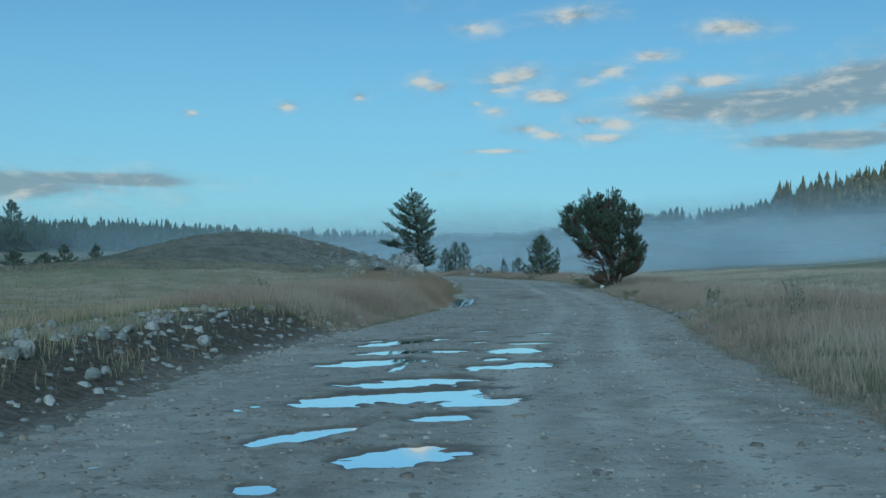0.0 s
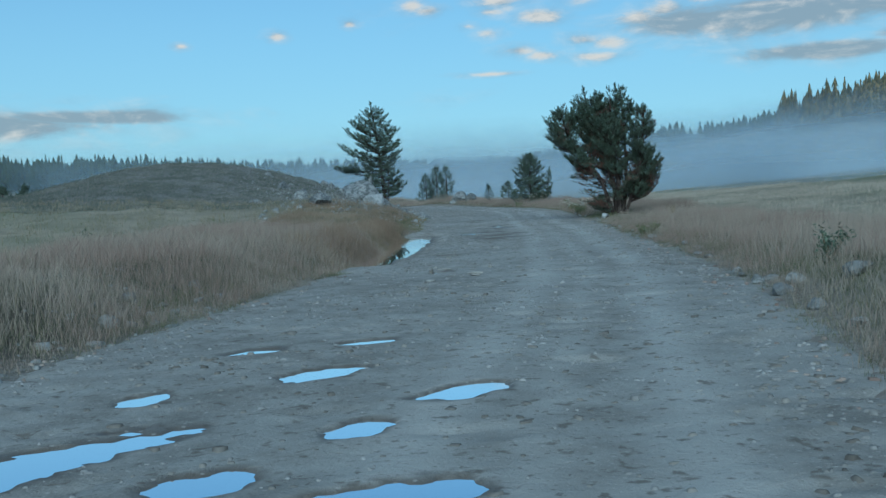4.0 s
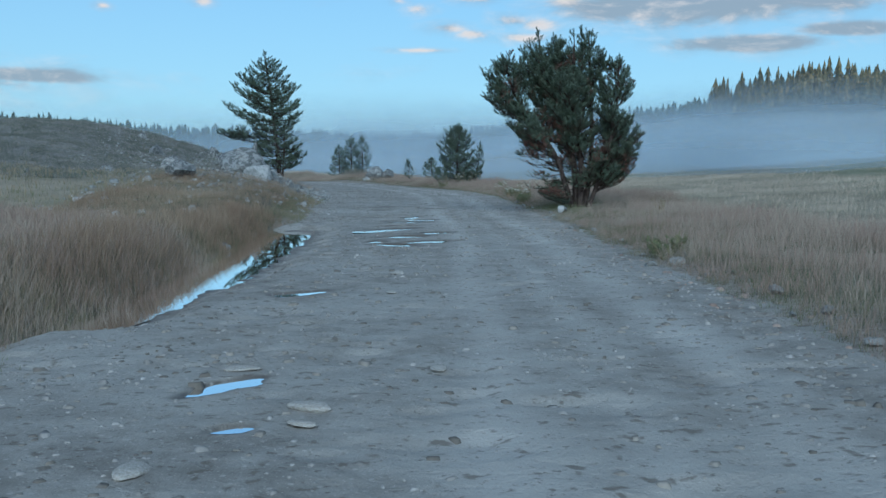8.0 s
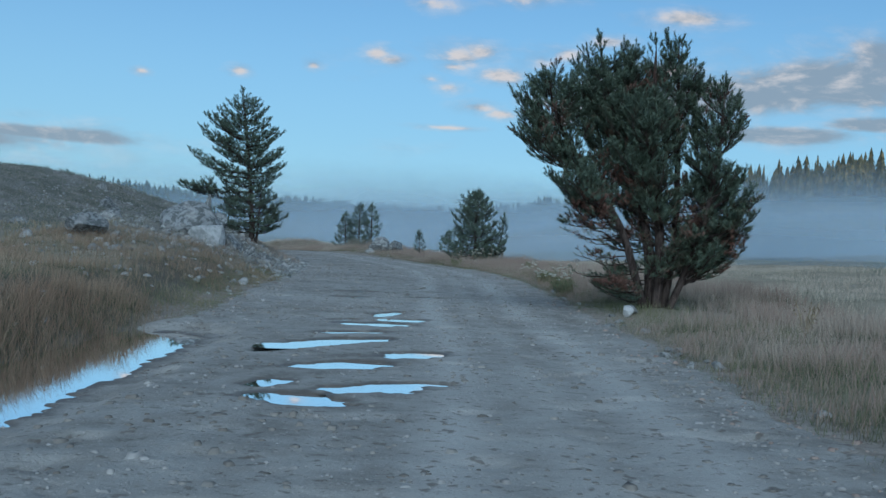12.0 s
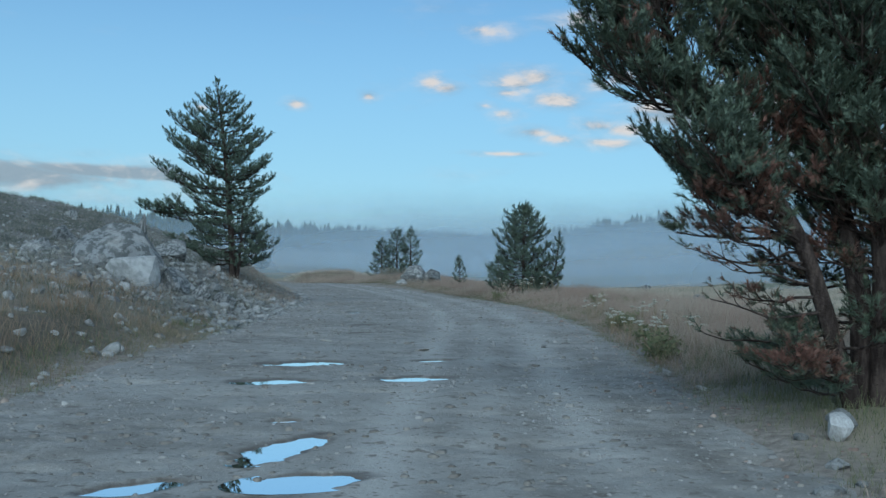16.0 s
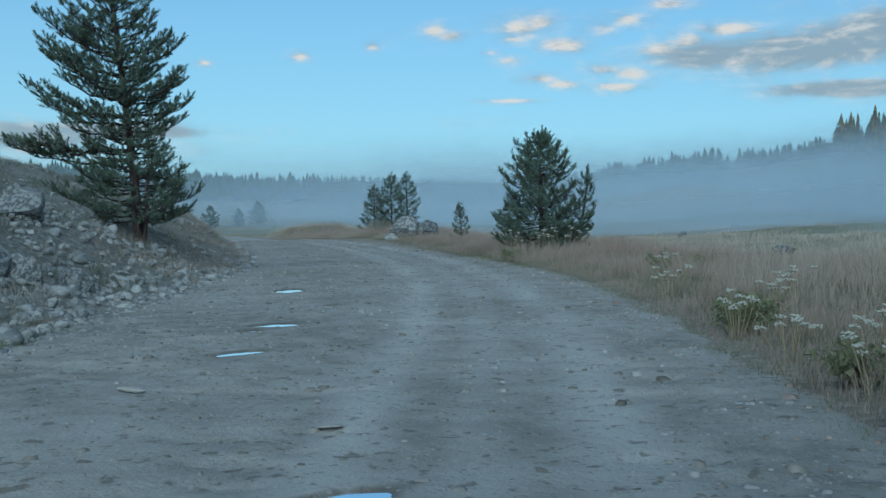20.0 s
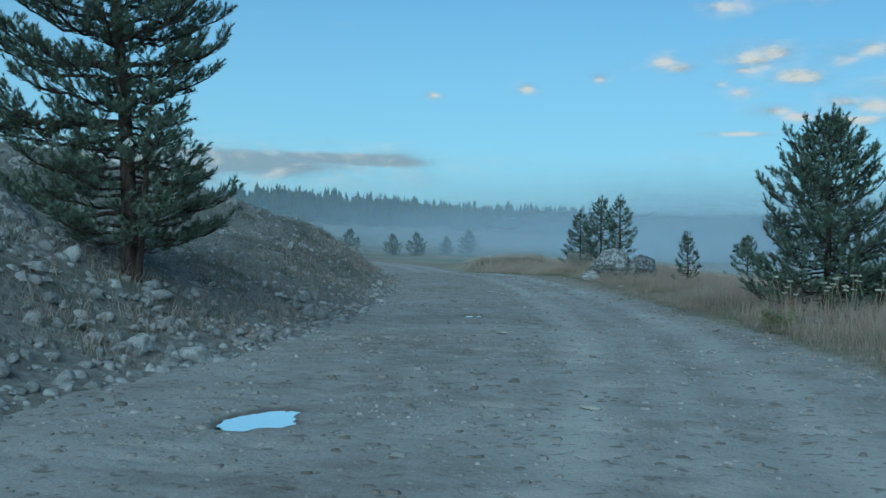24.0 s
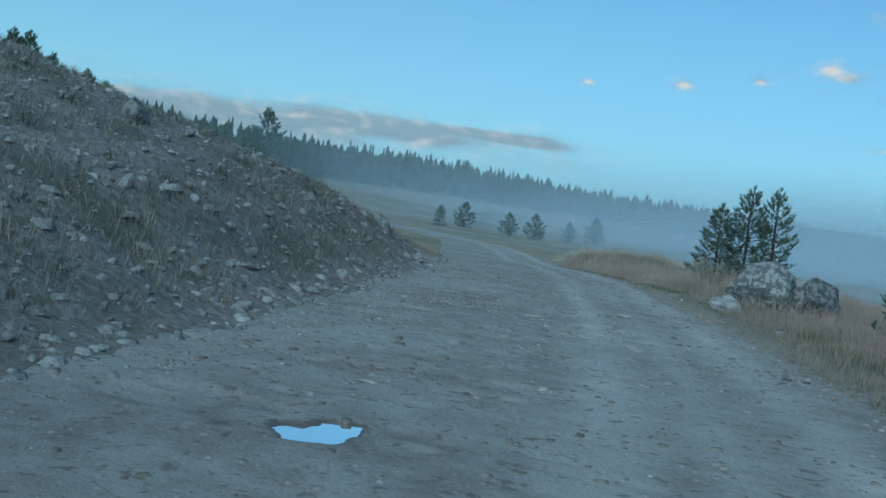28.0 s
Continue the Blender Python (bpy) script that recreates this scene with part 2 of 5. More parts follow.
def lichen_material():
    m, nt, b, co = material("lichen_granite")
    rnd = node(nt, "ShaderNodeObjectInfo").outputs["Random"]
    p = node(nt, "ShaderNodeVectorMath", ((0, co), (1, node(nt, "ShaderNodeCombineXYZ", ((0, mth(nt, "MULTIPLY", rnd, 53.0)),)).outputs[0])), operation="ADD").outputs[0]
    big, mid, fin = noi(nt, p, 1.6, 4, 0.6, 0.3), noi(nt, p, 6.0, 6, 0.65, 0.2), noi(nt, p, 30.0, 5, 0.7)
    c = mixc(nt, rnd, (0.24, 0.242, 0.24), (0.33, 0.325, 0.31))
    c = mixc(nt, ramp(nt, mid, [(0.45, 0.0), (0.53, 0.9)]), c, (0.095, 0.098, 0.095))
    c = mixc(nt, ramp(nt, big, [(0.50, 0.0), (0.66, 0.6)]), c, (0.35, 0.335, 0.31))
    c = mixc(nt, ramp(nt, fin, [(0.34, 0.7), (0.44, 0.0)]), c, (0.09, 0.082, 0.07))
    finish(nt, b, c, 0.9, mth(nt, "ADD", fin, mth(nt, "MULTIPLY", mid, 1.5)), 0.7, 0.05, 0.25)
    return m


def bark_material():
    m, nt, b, co = material("pine_bark")
    st = node(nt, "ShaderNodeMapping", (("Vector", co), ("Scale", (1.0, 1.0, 0.25)))).outputs[0]
    mid, fin = noi(nt, st, 14.0, 5, 0.65), noi(nt, co, 45.0, 4)
    c = mixc(nt, ramp(nt, mid, [(0.35, 0.0), (0.65, 1.0)]), (0.028, 0.021, 0.018), (0.085, 0.064, 0.053))
    finish(nt, b, c, 0.95, mth(nt, "ADD", mid, fin), 0.8, 0.03, 0.15)
    return m


def needle_material(name, a, c2, dead, share):
    m, nt, b, co = material(name)
    isl = node(nt, "ShaderNodeNewGeometry").outputs["Random Per Island"]
    tip = node(nt, "ShaderNodeAttribute", (), attribute_name="tip").outputs["Fac"]
    c = mixc(nt, isl, a, c2)
    c = mixc(nt, mth(nt, "MULTIPLY", tip, 0.25), c, (0.085, 0.10, 0.048))
    patch = noi(nt, co, 1.3, 3)
    c = mixc(nt, smooth(nt, mth(nt, "ADD", patch, mth(nt, "MULTIPLY", isl, 0.12)), 0.78 - share, 0.90 - share), c, dead)
    finish(nt, b, c, 0.6, None, spec=0.25)
    return m


def grass_material(name, base, top, second):
    m, nt, b, co = material(name)
    isl = node(nt, "ShaderNodeNewGeometry").outputs["Random Per Island"]
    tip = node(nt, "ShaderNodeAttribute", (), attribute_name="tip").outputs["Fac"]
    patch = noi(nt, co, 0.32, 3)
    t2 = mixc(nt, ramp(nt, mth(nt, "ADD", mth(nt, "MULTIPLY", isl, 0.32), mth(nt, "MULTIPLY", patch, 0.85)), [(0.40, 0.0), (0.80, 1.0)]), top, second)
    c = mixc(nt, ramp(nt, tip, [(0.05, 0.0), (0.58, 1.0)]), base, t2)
    finish(nt, b, c, 0.8, None, spec=0.2)
    n0 = node(nt, "ShaderNodeNewGeometry").outputs["Normal"]
    lean = node(nt, "ShaderNodeVectorMath", ((0, n0), (1, (0.45, 0.45, 0.45))), operation="MULTIPLY").outputs[0]
    lean = node(nt, "ShaderNodeVectorMath", ((0, lean), (1, (0.0, 0.0, 0.55))), operation="ADD").outputs[0]
    nt.links.new(node(nt, "ShaderNodeVectorMath", ((0, lean),), operation="NORMALIZE").outputs[0], b.inputs["Normal"])
    return m


def plain(name, c1, c2, scale, rough=0.85, bump=0.4):
    m, nt, b, co = material(name)
    n = noi(nt, co, scale, 5, 0.6)
    finish(nt, b, mixc(nt, ramp(nt, n, [(0.3, 0.0), (0.7, 1.0)]), c1, c2), rough, n, bump, 0.02, 0.2)
    return m


def water_material():
    """Muddy water, all mirror at a low angle."""
    m, nt, b, co = material("puddle_water")
    finish(nt, b, mixc(nt, noi(nt, co, 3.0, 3), (0.05, 0.04, 0.03), (0.09, 0.07, 0.05)), 0.05, None, spec=0.5)
    b.inputs["IOR"].default_value = 1.33
    relief = node(nt, "ShaderNodeBump", (("Strength", 0.008), ("Distance", 0.01), ("Height", noi(nt, co, 9.0, 2)))).outputs[0]
    mirror = node(nt, "ShaderNodeBsdfGlossy", ((0, (1, 1, 1, 1)), (1, 0.008), ("Normal", relief)))
    facing = node(nt, "ShaderNodeLayerWeight", ((0, 0.5),)).outputs["Facing"]
    mix = node(nt, "ShaderNodeMixShader", ((0, smooth(nt, facing, 0.25, 0.86, 0.03, 0.96)), (1, b.outputs[0]), (2, mirror.outputs[0])))
    nt.links.new(mix.outputs[0], nt.nodes["Material Output"].inputs[0])
    return m


def mist_material(name, density, top, fade):
    """Thin drifting mist: diffuse droplets, open in patches and thinning upwards."""
    m, nt, b, co = material(name)
    nt.nodes.remove(b)
    z = node(nt, "ShaderNodeSeparateXYZ", ((0, co),)).outputs[2]
    edge = node(nt, "ShaderNodeAttribute", (), attribute_name="thick").outputs["Fac"]
    big = noi(nt, node(nt, "ShaderNodeMapping", (("Vector", co), ("Scale", (0.016, 0.016, 0.045)))).outputs[0], 1.0, 5, 0.55, 0.4)
    lift = node(nt, "ShaderNodeAttribute", (), attribute_name="lift").outputs["Fac"]
    level = mth(nt, "ADD", mth(nt, "SUBTRACT", z, lift), mth(nt, "MULTIPLY", mth(nt, "SUBTRACT", big, 0.5), -fade * 1.4))
    a = mth(nt, "MULTIPLY", smooth(nt, level, top + fade, top - fade), edge)
    a = mth(nt, "MULTIPLY", a, mth(nt, "ADD", 0.72, mth(nt, "MULTIPLY", big, 0.5)))
    a = mth(nt, "MULTIPLY", a, density, clamp=True)
    white = (0.50, 0.58, 0.66, 1)
    d = node(nt, "ShaderNodeMixShader", ((0, 0.5), (1, node(nt, "ShaderNodeBsdfDiffuse", ((0, white),)).outputs[0]), (2, node(nt, "ShaderNodeBsdfTranslucent", ((0, white),)).outputs[0])))
    mix = node(nt, "ShaderNodeMixShader", ((0, a), (1, node(nt, "ShaderNodeBsdfTransparent").outputs[0]), (2, d.outputs[0])))
    nt.links.new(mix.outputs[0], nt.nodes["Material Output"].inputs[0])
    return m


ROAD, EARTH, ROCK, LICHEN, BARK, WATER = road_material(), ground_material(), rock_material(), lichen_material(), bark_material(), water_material()
NEEDLE = needle_material("pine_needles", (0.074, 0.098, 0.073), (0.142, 0.168, 0.112), (0.15, 0.08, 0.045), 0.04)
NEEDLE_RUSTY = needle_material("rusty_pine_needles", (0.056, 0.074, 0.052), (0.115, 0.13, 0.08), (0.15, 0.080, 0.058), 0.25)
NEEDLE_FAR = needle_material("far_needles", (0.030, 0.042, 0.022), (0.060, 0.070, 0.034), (0.16, 0.12, 0.05), 0.03)
# gold holds both the autumn yellowing and the warm low light on the ridge
NEEDLE_GOLD = needle_material("autumn_lit_needles", (0.058, 0.060, 0.034), (0.13, 0.112, 0.056), (0.23, 0.17, 0.08), 0.24)
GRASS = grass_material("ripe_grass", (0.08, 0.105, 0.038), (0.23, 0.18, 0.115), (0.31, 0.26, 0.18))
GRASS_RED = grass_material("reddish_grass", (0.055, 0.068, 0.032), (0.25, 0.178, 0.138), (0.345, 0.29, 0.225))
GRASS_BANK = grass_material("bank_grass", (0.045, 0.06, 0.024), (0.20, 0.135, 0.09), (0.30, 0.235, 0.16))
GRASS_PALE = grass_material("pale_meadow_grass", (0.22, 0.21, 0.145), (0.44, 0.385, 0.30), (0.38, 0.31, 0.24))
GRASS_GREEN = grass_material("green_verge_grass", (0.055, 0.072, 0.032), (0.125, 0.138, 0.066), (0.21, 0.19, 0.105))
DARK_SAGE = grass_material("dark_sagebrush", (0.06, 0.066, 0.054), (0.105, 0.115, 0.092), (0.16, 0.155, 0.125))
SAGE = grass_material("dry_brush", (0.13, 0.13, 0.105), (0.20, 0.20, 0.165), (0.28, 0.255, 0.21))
FLOWER, STALK = plain("cream_flower_heads", (0.36, 0.34, 0.27), (0.52, 0.49, 0.41), 30.0), plain("dry_stalk", (0.20, 0.15, 0.09), (0.33, 0.27, 0.17), 20.0)


PALE_PAINT = plain("weathered_white_paint", (0.55, 0.56, 0.56), (0.72, 0.72, 0.70), 12.0, 0.6, 0.1)


# ---- mesh helpers ----
def mesh_object(name, verts, faces, mat, parent=None, smooth_shade=False, attrs=None, label=""):
    me = bpy.data.meshes.new(name)
    verts = np.asarray(verts, np.float32).reshape(-1, 3)
    faces = np.asarray(faces, np.int32)
    k = faces.shape[1]
    me.vertices.add(len(verts))
    me.vertices.foreach_set("co", verts.ravel())
    me.loops.add(faces.size)
    me.loops.foreach_set("vertex_index", faces.ravel())
    me.polygons.add(len(faces))
    me.polygons.foreach_set("loop_start", np.arange(0, faces.size, k, dtype=np.int32))
    for key, val in (attrs or {}).items():
        me.attributes.new(key, "FLOAT", "POINT").data.foreach_set("value", np.asarray(val, np.float32))
    me.update(calc_edges=True)
    if smooth_shade:
        me.polygons.foreach_set("use_smooth", np.ones(len(faces), bool))
    me.materials.append(mat)
    ob = new(name, me)
    ob.parent = parent
    if label:
        ob["label"] = label
    return ob


def empty(name, at, label, category, group="", kind=""):
    ob = new(name)
    ob.empty_display_size = 0.2
    ob.matrix_world = Matrix.Translation(at)
    return tagged(ob, label, category, group, kind)


def hash2(i, j, seed):
    v = np.sin(i * 127.1 + j * 311.7 + seed * 74.7) * 43758.5453
    return v - np.floor(v)


def vnoise(x, y, seed=0):
    i, j = np.floor(x), np.floor(y)
    u, v = x - i, y - j
    u, v = u * u * (3 - 2 * u), v * v * (3 - 2 * v)
    a, b, c, d = hash2(i, j, seed), hash2(i + 1, j, seed), hash2(i, j + 1, seed), hash2(i + 1, j + 1, seed)
    return (a * (1 - u) + b * u) * (1 - v) + (c * (1 - u) + d * u) * v - 0.5


def fbm(x, y, octaves=4, seed=0):
    out, amp = 0.0, 1.0
    for o in range(octaves):
        out = out + amp * vnoise(x * 2**o, y * 2**o, seed + o)
        amp *= 0.5
    return out


def step(v, lo, hi):
    t = np.clip((v - lo) / (hi - lo), 0, 1)
    return t * t * (3 - 2 * t)


# ---- the plan: road line, ground heights ----
# centre line of the road: x, y, half width
LINE = np.array([(-3.2, -60, 3.6), (-1.9, -35, 3.6), (-1.12, -20, 3.58), (-0.85, -5, 3.6), (-0.3, 4, 3.6), (0.8, 12, 3.6), (1.6, 20, 3.4), (1.83, 28, 3.33), (2.0, 37, 3.5), (1.85, 47, 3.55), (1.65, 57, 3.65),
                 (1.0, 65, 3.65), (-0.35, 72.5, 3.28), (-2.2, 80, 3.1), (-4.55, 88, 3.05), (-7.6, 97, 2.9), (-10.9, 105, 2.9), (-14.0, 112, 2.8), (-17.4, 120, 2.7), (-22.5, 132, 2.6), (-31, 150, 2.6), (-50, 172, 2.6), (-80, 190, 2.6)], float)


def spline(pts, per):
    p = np.vstack([2 * pts[0] - pts[1], pts, 2 * pts[-1] - pts[-2]])
    out = []
    for k in range(1, len(p) - 2):
        t = np.linspace(0, 1, per, endpoint=False)[:, None]
        a, b, c, d = p[k - 1], p[k], p[k + 1], p[k + 2]
        out.append(0.5 * (2 * b + (c - a) * t + (2 * a - 5 * b + 4 * c - d) * t**2 + (3 * b - a - 3 * c + d) * t**3))
    return np.vstack(out + [pts[-1:]])


CL = spline(LINE, 24)
CT = np.gradient(CL[:, :2], axis=0)
CT /= np.linalg.norm(CT, axis=1)[:, None]
CS = np.r_[0, np.cumsum(np.linalg.norm(np.diff(CL[:, :2], axis=0), axis=1))]


def along(x, y):
    """For points: the place along the road's line (its y there), the signed distance from it (right is positive) and the half width."""
    x, y = np.ravel(x), np.ravel(y)
    cy, dd, hw = np.empty_like(x), np.empty_like(x), np.empty_like(x)
    for k in range(0, len(x), 20000):
        s = slice(k, k + 20000)
        near = ((x[s, None] - CL[:, 0]) ** 2 + (y[s, None] - CL[:, 1]) ** 2).argmin(1)
        off = np.stack([x[s] - CL[near, 0], y[s] - CL[near, 1]], 1)
        f = (off * CT[near]).sum(1)
        cy[s] = CL[near, 1] + np.clip(f, -3, 3) * CT[near, 1]
        dd[s] = off[:, 0] * CT[near, 1] - off[:, 1] * CT[near, 0]
        far = np.abs(f) > 4
        dd[s][far] = np.sign(dd[s][far]) * np.linalg.norm(off[far], axis=1)
        hw[s] = CL[near, 2]
    return cy, dd, hw


HY = np.array([-60, -5, 0, 8, 25, 35, 45, 55, 73, 86, 96, 105, 113, 130, 150, 190])
HZ = np.array([0.0, 0.0, 0.03, 0.03, 0.0, -0.06, 0.06, 0.14, 0.08, 0.10, 0.05, -0.12, -0.40, -0.55, -0.85, -1.1])


def road_level(cy, d):
    return np.interp(cy, HY, HZ) + 0.022 * np.clip(d, -6, 6)


def far_rise(x, y):
    """Wooded ridges that close the valley."""
    r, a = np.hypot(x - 2, y - 30), np.degrees(np.arctan2(x - 2, y - 30))
    top = np.interp(a, [-180, -95, -60, -41, -37.5, -35, -20, -8, 2, 10, 17, 24, 40, 90, 180], [8, 10, 13.0, 13.5, 8.6, 7.8, 8.8, 8, 9, 15.5, 20.5, 23.5, 26, 14, 8])
    run = np.interp(a, [-180, -60, -35, -20, 0, 12, 20, 40, 180], [300, 230, 290, 390, 460, 420, 330, 300, 300])
    return top * step(r, run * 0.55, run) * (1 + 0.25 * fbm(x / 60, y / 60, 3, 5))


def ground_z(x, y, with_road=True):
    x, y = np.asarray(x, float), np.asarray(y, float)
    shape = x.shape
    x, y = x.ravel(), y.ravel()
    cy, d, hw = along(x, y)
    e = np.abs(d) - hw
    left, out = d < 0, np.clip(e, 0, None)
    edge = road_level(cy, np.sign(d) * np.minimum(np.abs(d), hw))
    z = edge.copy()
    fade = step(out, 0, 1.2)
    # left: grassy bank with a hollow behind it, then the stony hill
    hollow = step(50 - y, 0, 14)
    bank = 0.50 * step(out, 0.2, 2.1) - hollow * 0.95 * step(out, 3.5, 10.0)
    hill = 4.15 * np.exp(-(((x + 22.4) / 12.8) ** 2) - np.where(y < 83, ((y - 83) / 23.0) ** 2, ((y - 83) / 14.5) ** 2))
    shoulder = 1.0 * np.exp(-(((x + 7.3) / 2.8) ** 2) - ((y - 62.5) / 7.0) ** 2)
    hill = (hill + shoulder) * step(out, 0.0, 3.4)
    zl = bank * (1 - 0.7 * step(y, 52, 60)) + hill - 0.35 * step(out, 12, 40) * step(40 - y, 0, 20)
    # right: low stony verge, level meadow, rising far off
    verge = 0.38 * np.exp(-(((y - 9.5) / 4.5) ** 2)) * step(out, 0.2, 1.6) * (1 - 0.6 * step(out, 2.5, 5.5))
    zr = verge + 0.10 * step(out, 0.1, 1.5) - 0.22 * step(out, 4, 12) + 0.074 * np.clip(x - 10, 0, 90) * step(240 - y, 0, 150)
    zr = zr + 0.08 * np.exp(-(((x - 6.9) / 1.6) ** 2) - ((y - 43) / 2.2) ** 2) + 0.25 * np.exp(-(((x + 1.5) / 3.0) ** 2) - ((y - 96) / 9.0) ** 2)
    z = z + np.where(left, zl, zr)
    away = step(np.hypot(x, y - 40), 120, 220)
    z = z * (1 - away) + away * (np.where(left, zl, zr))
    z += 0.8 * np.exp(-(((x + 10.5) / 4.2) ** 2) - ((y - 120) / 5.0) ** 2) * step(e, 0.1, 1.6) + 0.5 * np.exp(-(((x + 3) / 5.0) ** 2) - ((y - 124) / 5.0) ** 2)
    z += 7.0 * np.exp(-(((x - 40) / 26.0) ** 2) - ((y - 232) / 30.0) ** 2)
    z += far_rise(x, y)
    z += fade * (0.10 * fbm(x / 1.1, y / 1.1, 4, 11) + 0.28 * fbm(x / 7, y / 7, 3, 21) * step(out, 1, 5))
    rough = step(-x, 2, 5) * step(y, 50, 58) * step(112 - y, 0, 10) * step(60 + x, 0, 20)
    z += fade * rough * 0.16 * fbm(x / 0.45, y / 0.45, 3, 31)
    if with_road:
        z -= 0.22 * step(-e, -0.15, 0.9)
    z -= 0.30 * np.exp(-(((d + hw + 0.10) / 0.75) ** 4)) * step(y, 18, 23) * step(39.5 - y, 0, 2.5)
    return z.reshape(shape)


# ---- puddles: centre, half diameter along, half diameter across ----
PUDDLES_A = [(-1.18, -7.18, 0.51, 0.24, -0.03, 0.38), (-2.16, -6.16, 0.5, 0.58, -0.05, 0.27), (-2.08, -8.29, 0.12, 0.04, -0.03, 0.12), (-0.95, -5.14, 0.32, 0.16, -0.01, 0.31), (-0.61, -4.09, 0.44, 0.2, -0.0, 0.39), (-1.63, -3.67, 1.07, 0.71, -0.05, 0.58), (-3.47, -7.45, 0.05, 0.03, -0.02, 0.05), (-1.44, -2.36, 0.88, 0.5, -0.08, 0.45), (-0.11, -0.49, 0.69, 0.39, -0.0, 0.53), (-2.22, 0.15, 0.74, 0.51, -0.1, 0.5), (0.08, 1.91, 0.47, 0.32, 0.01, 0.53), (-0.38, 0.47, 0.21, 0.13, -0.01, 0.23)]
PUDDLES_B = [(-2.09, 4.19, 0.78, 1.01, -0.07, 0.49), (-1.36, 2.01, 0.74, 0.27, -0.03, 0.33), (-2.39, 1.78, 0.24, 0.14, -0.03, 0.16), (-2.65, 4.62, 0.22, 0.15, -0.03, 0.2), (-0.62, 4.04, 0.31, 0.15, -0.01, 0.26), (0.32, 3.62, 0.5, 0.25, 0.01, 0.31), (0.05, 5.14, 0.18, 0.15, 0.0, 0.17), (0.68, 6.29, 0.32, 0.22, 0.01, 0.3), (-0.55, 7.28, 0.34, 0.18, -0.01, 0.28), (-1.77, -0.7, 0.08, 0.49, -0.02, 0.13), (-1.77, 6.49, 0.14, 0.09, -0.02, 0.15), (-1.36, 8.78, 0.27, 0.13, -0.06, 0.2), (-0.28, 9.14, 0.31, 0.13, -0.03, 0.16)]
PUDDLES_C = [(0.09, 23.44, 0.26, 0.21, -0.03, 0.13), (0.12, 18.16, 0.19, 0.22, -0.02, 0.11), (0.36, 16.96, 0.1, 0.04, -0.01, 0.07), (1.17, 31.43, 0.44, -0.04, -0.05, 0.32), (0.79, 32.4, 0.23, 0.18, -0.06, 0.29), (1.91, 32.29, 0.51, 0.23, -0.02, 0.35), (1.36, 34.0, 0.52, 0.28, -0.04, 0.37), (2.08, 35.16, 0.42, 0.26, -0.01, 0.37), (1.03, 36.36, 0.64, 0.64, -0.05, 0.42), (0.32, 35.31, 0.15, 0.16, -0.03, 0.17), (1.19, 37.7, 0.56, 0.33, -0.02, 0.22), (1.61, 41.1, 0.24, 0.35, -0.06, 0.39), (1.98, 39.99, 0.34, 0.15, -0.03, 0.22), (1.43, 39.04, 0.58, 0.3, -0.09, 0.4), (0.97, 39.7, 0.22, 0.18, -0.03, 0.12)]
PUDDLES_D = [(1.37, 42.39, 0.11, 0.05, -0.01, 0.08), (0.65, 45.16, 0.43, 0.26, -0.09, 0.27), (0.69, 47.25, 0.47, 0.3, -0.07, 0.29), (2.39, 45.65, 0.44, 0.26, -0.03, 0.33), (2.49, 47.9, 0.26, 0.23, -0.01, 0.14), (0.71, 53.08, 0.21, 0.19, -0.04, 0.11), (0.41, 54.95, 0.09, 0.07, -0.03, 0.09), (0.6, 55.58, 0.23, 0.16, -0.06, 0.23), (0.86, 54.47, 0.04, 0.04, -0.02, 0.06), (0.87, 58.39, 0.10, 0.12, -0.03, 0.09), (-0.48, 61.72, 0.18, 0.29, -0.16, 0.35), (-1.75, 73.62, 0.17, 0.25, -0.13, 0.27)]
PUDDLES = [p if abs(p[2] * p[5] - p[3] * p[4]) > 0.05 else (p[0], p[1], p[2] * 1.12, p[3] * 1.12, p[4] * 1.4, p[5] * 1.4) for p in PUDDLES_A + PUDDLES_B + PUDDLES_C + PUDDLES_D]
POND = [(-1.85, 21.6, -1.60, 25.5, 0.40), (-1.60, 25.5, -1.38, 33.0, 0.58), (-1.38, 33.0, -1.42, 37.2, 0.56)]


def to_axis(x, y, p):
    x1, y1, x2, y2, w = p
    vx, vy = x2 - x1, y2 - y1
    n2 = vx * vx + vy * vy
    t = np.clip(((x - x1) * vx + (y - y1) * vy) / n2, 0.0, 1.0)
    return np.hypot(x - x1 - t * vx, y - y1 - t * vy)


def in_pool(x, y, p):
    """1 on the shore of an elliptic pool, less inside it."""
    cx, cy, ax, ay, bx, by = p
    k = ax * by - ay * bx
    return np.hypot(((x - cx) * by - (y - cy) * bx) / k, ((y - cy) * ax - (x - cx) * ay) / k)


def puddle_level(x, y):
    cy, d, hw = along(np.array([x]), np.array([y]))
    return float(road_level(cy, d)[0]) - 0.016


POND_LEVEL = float(np.mean([puddle_level((p[0] + p[2]) / 2, (p[1] + p[3]) / 2) for p in POND])) - 0.10


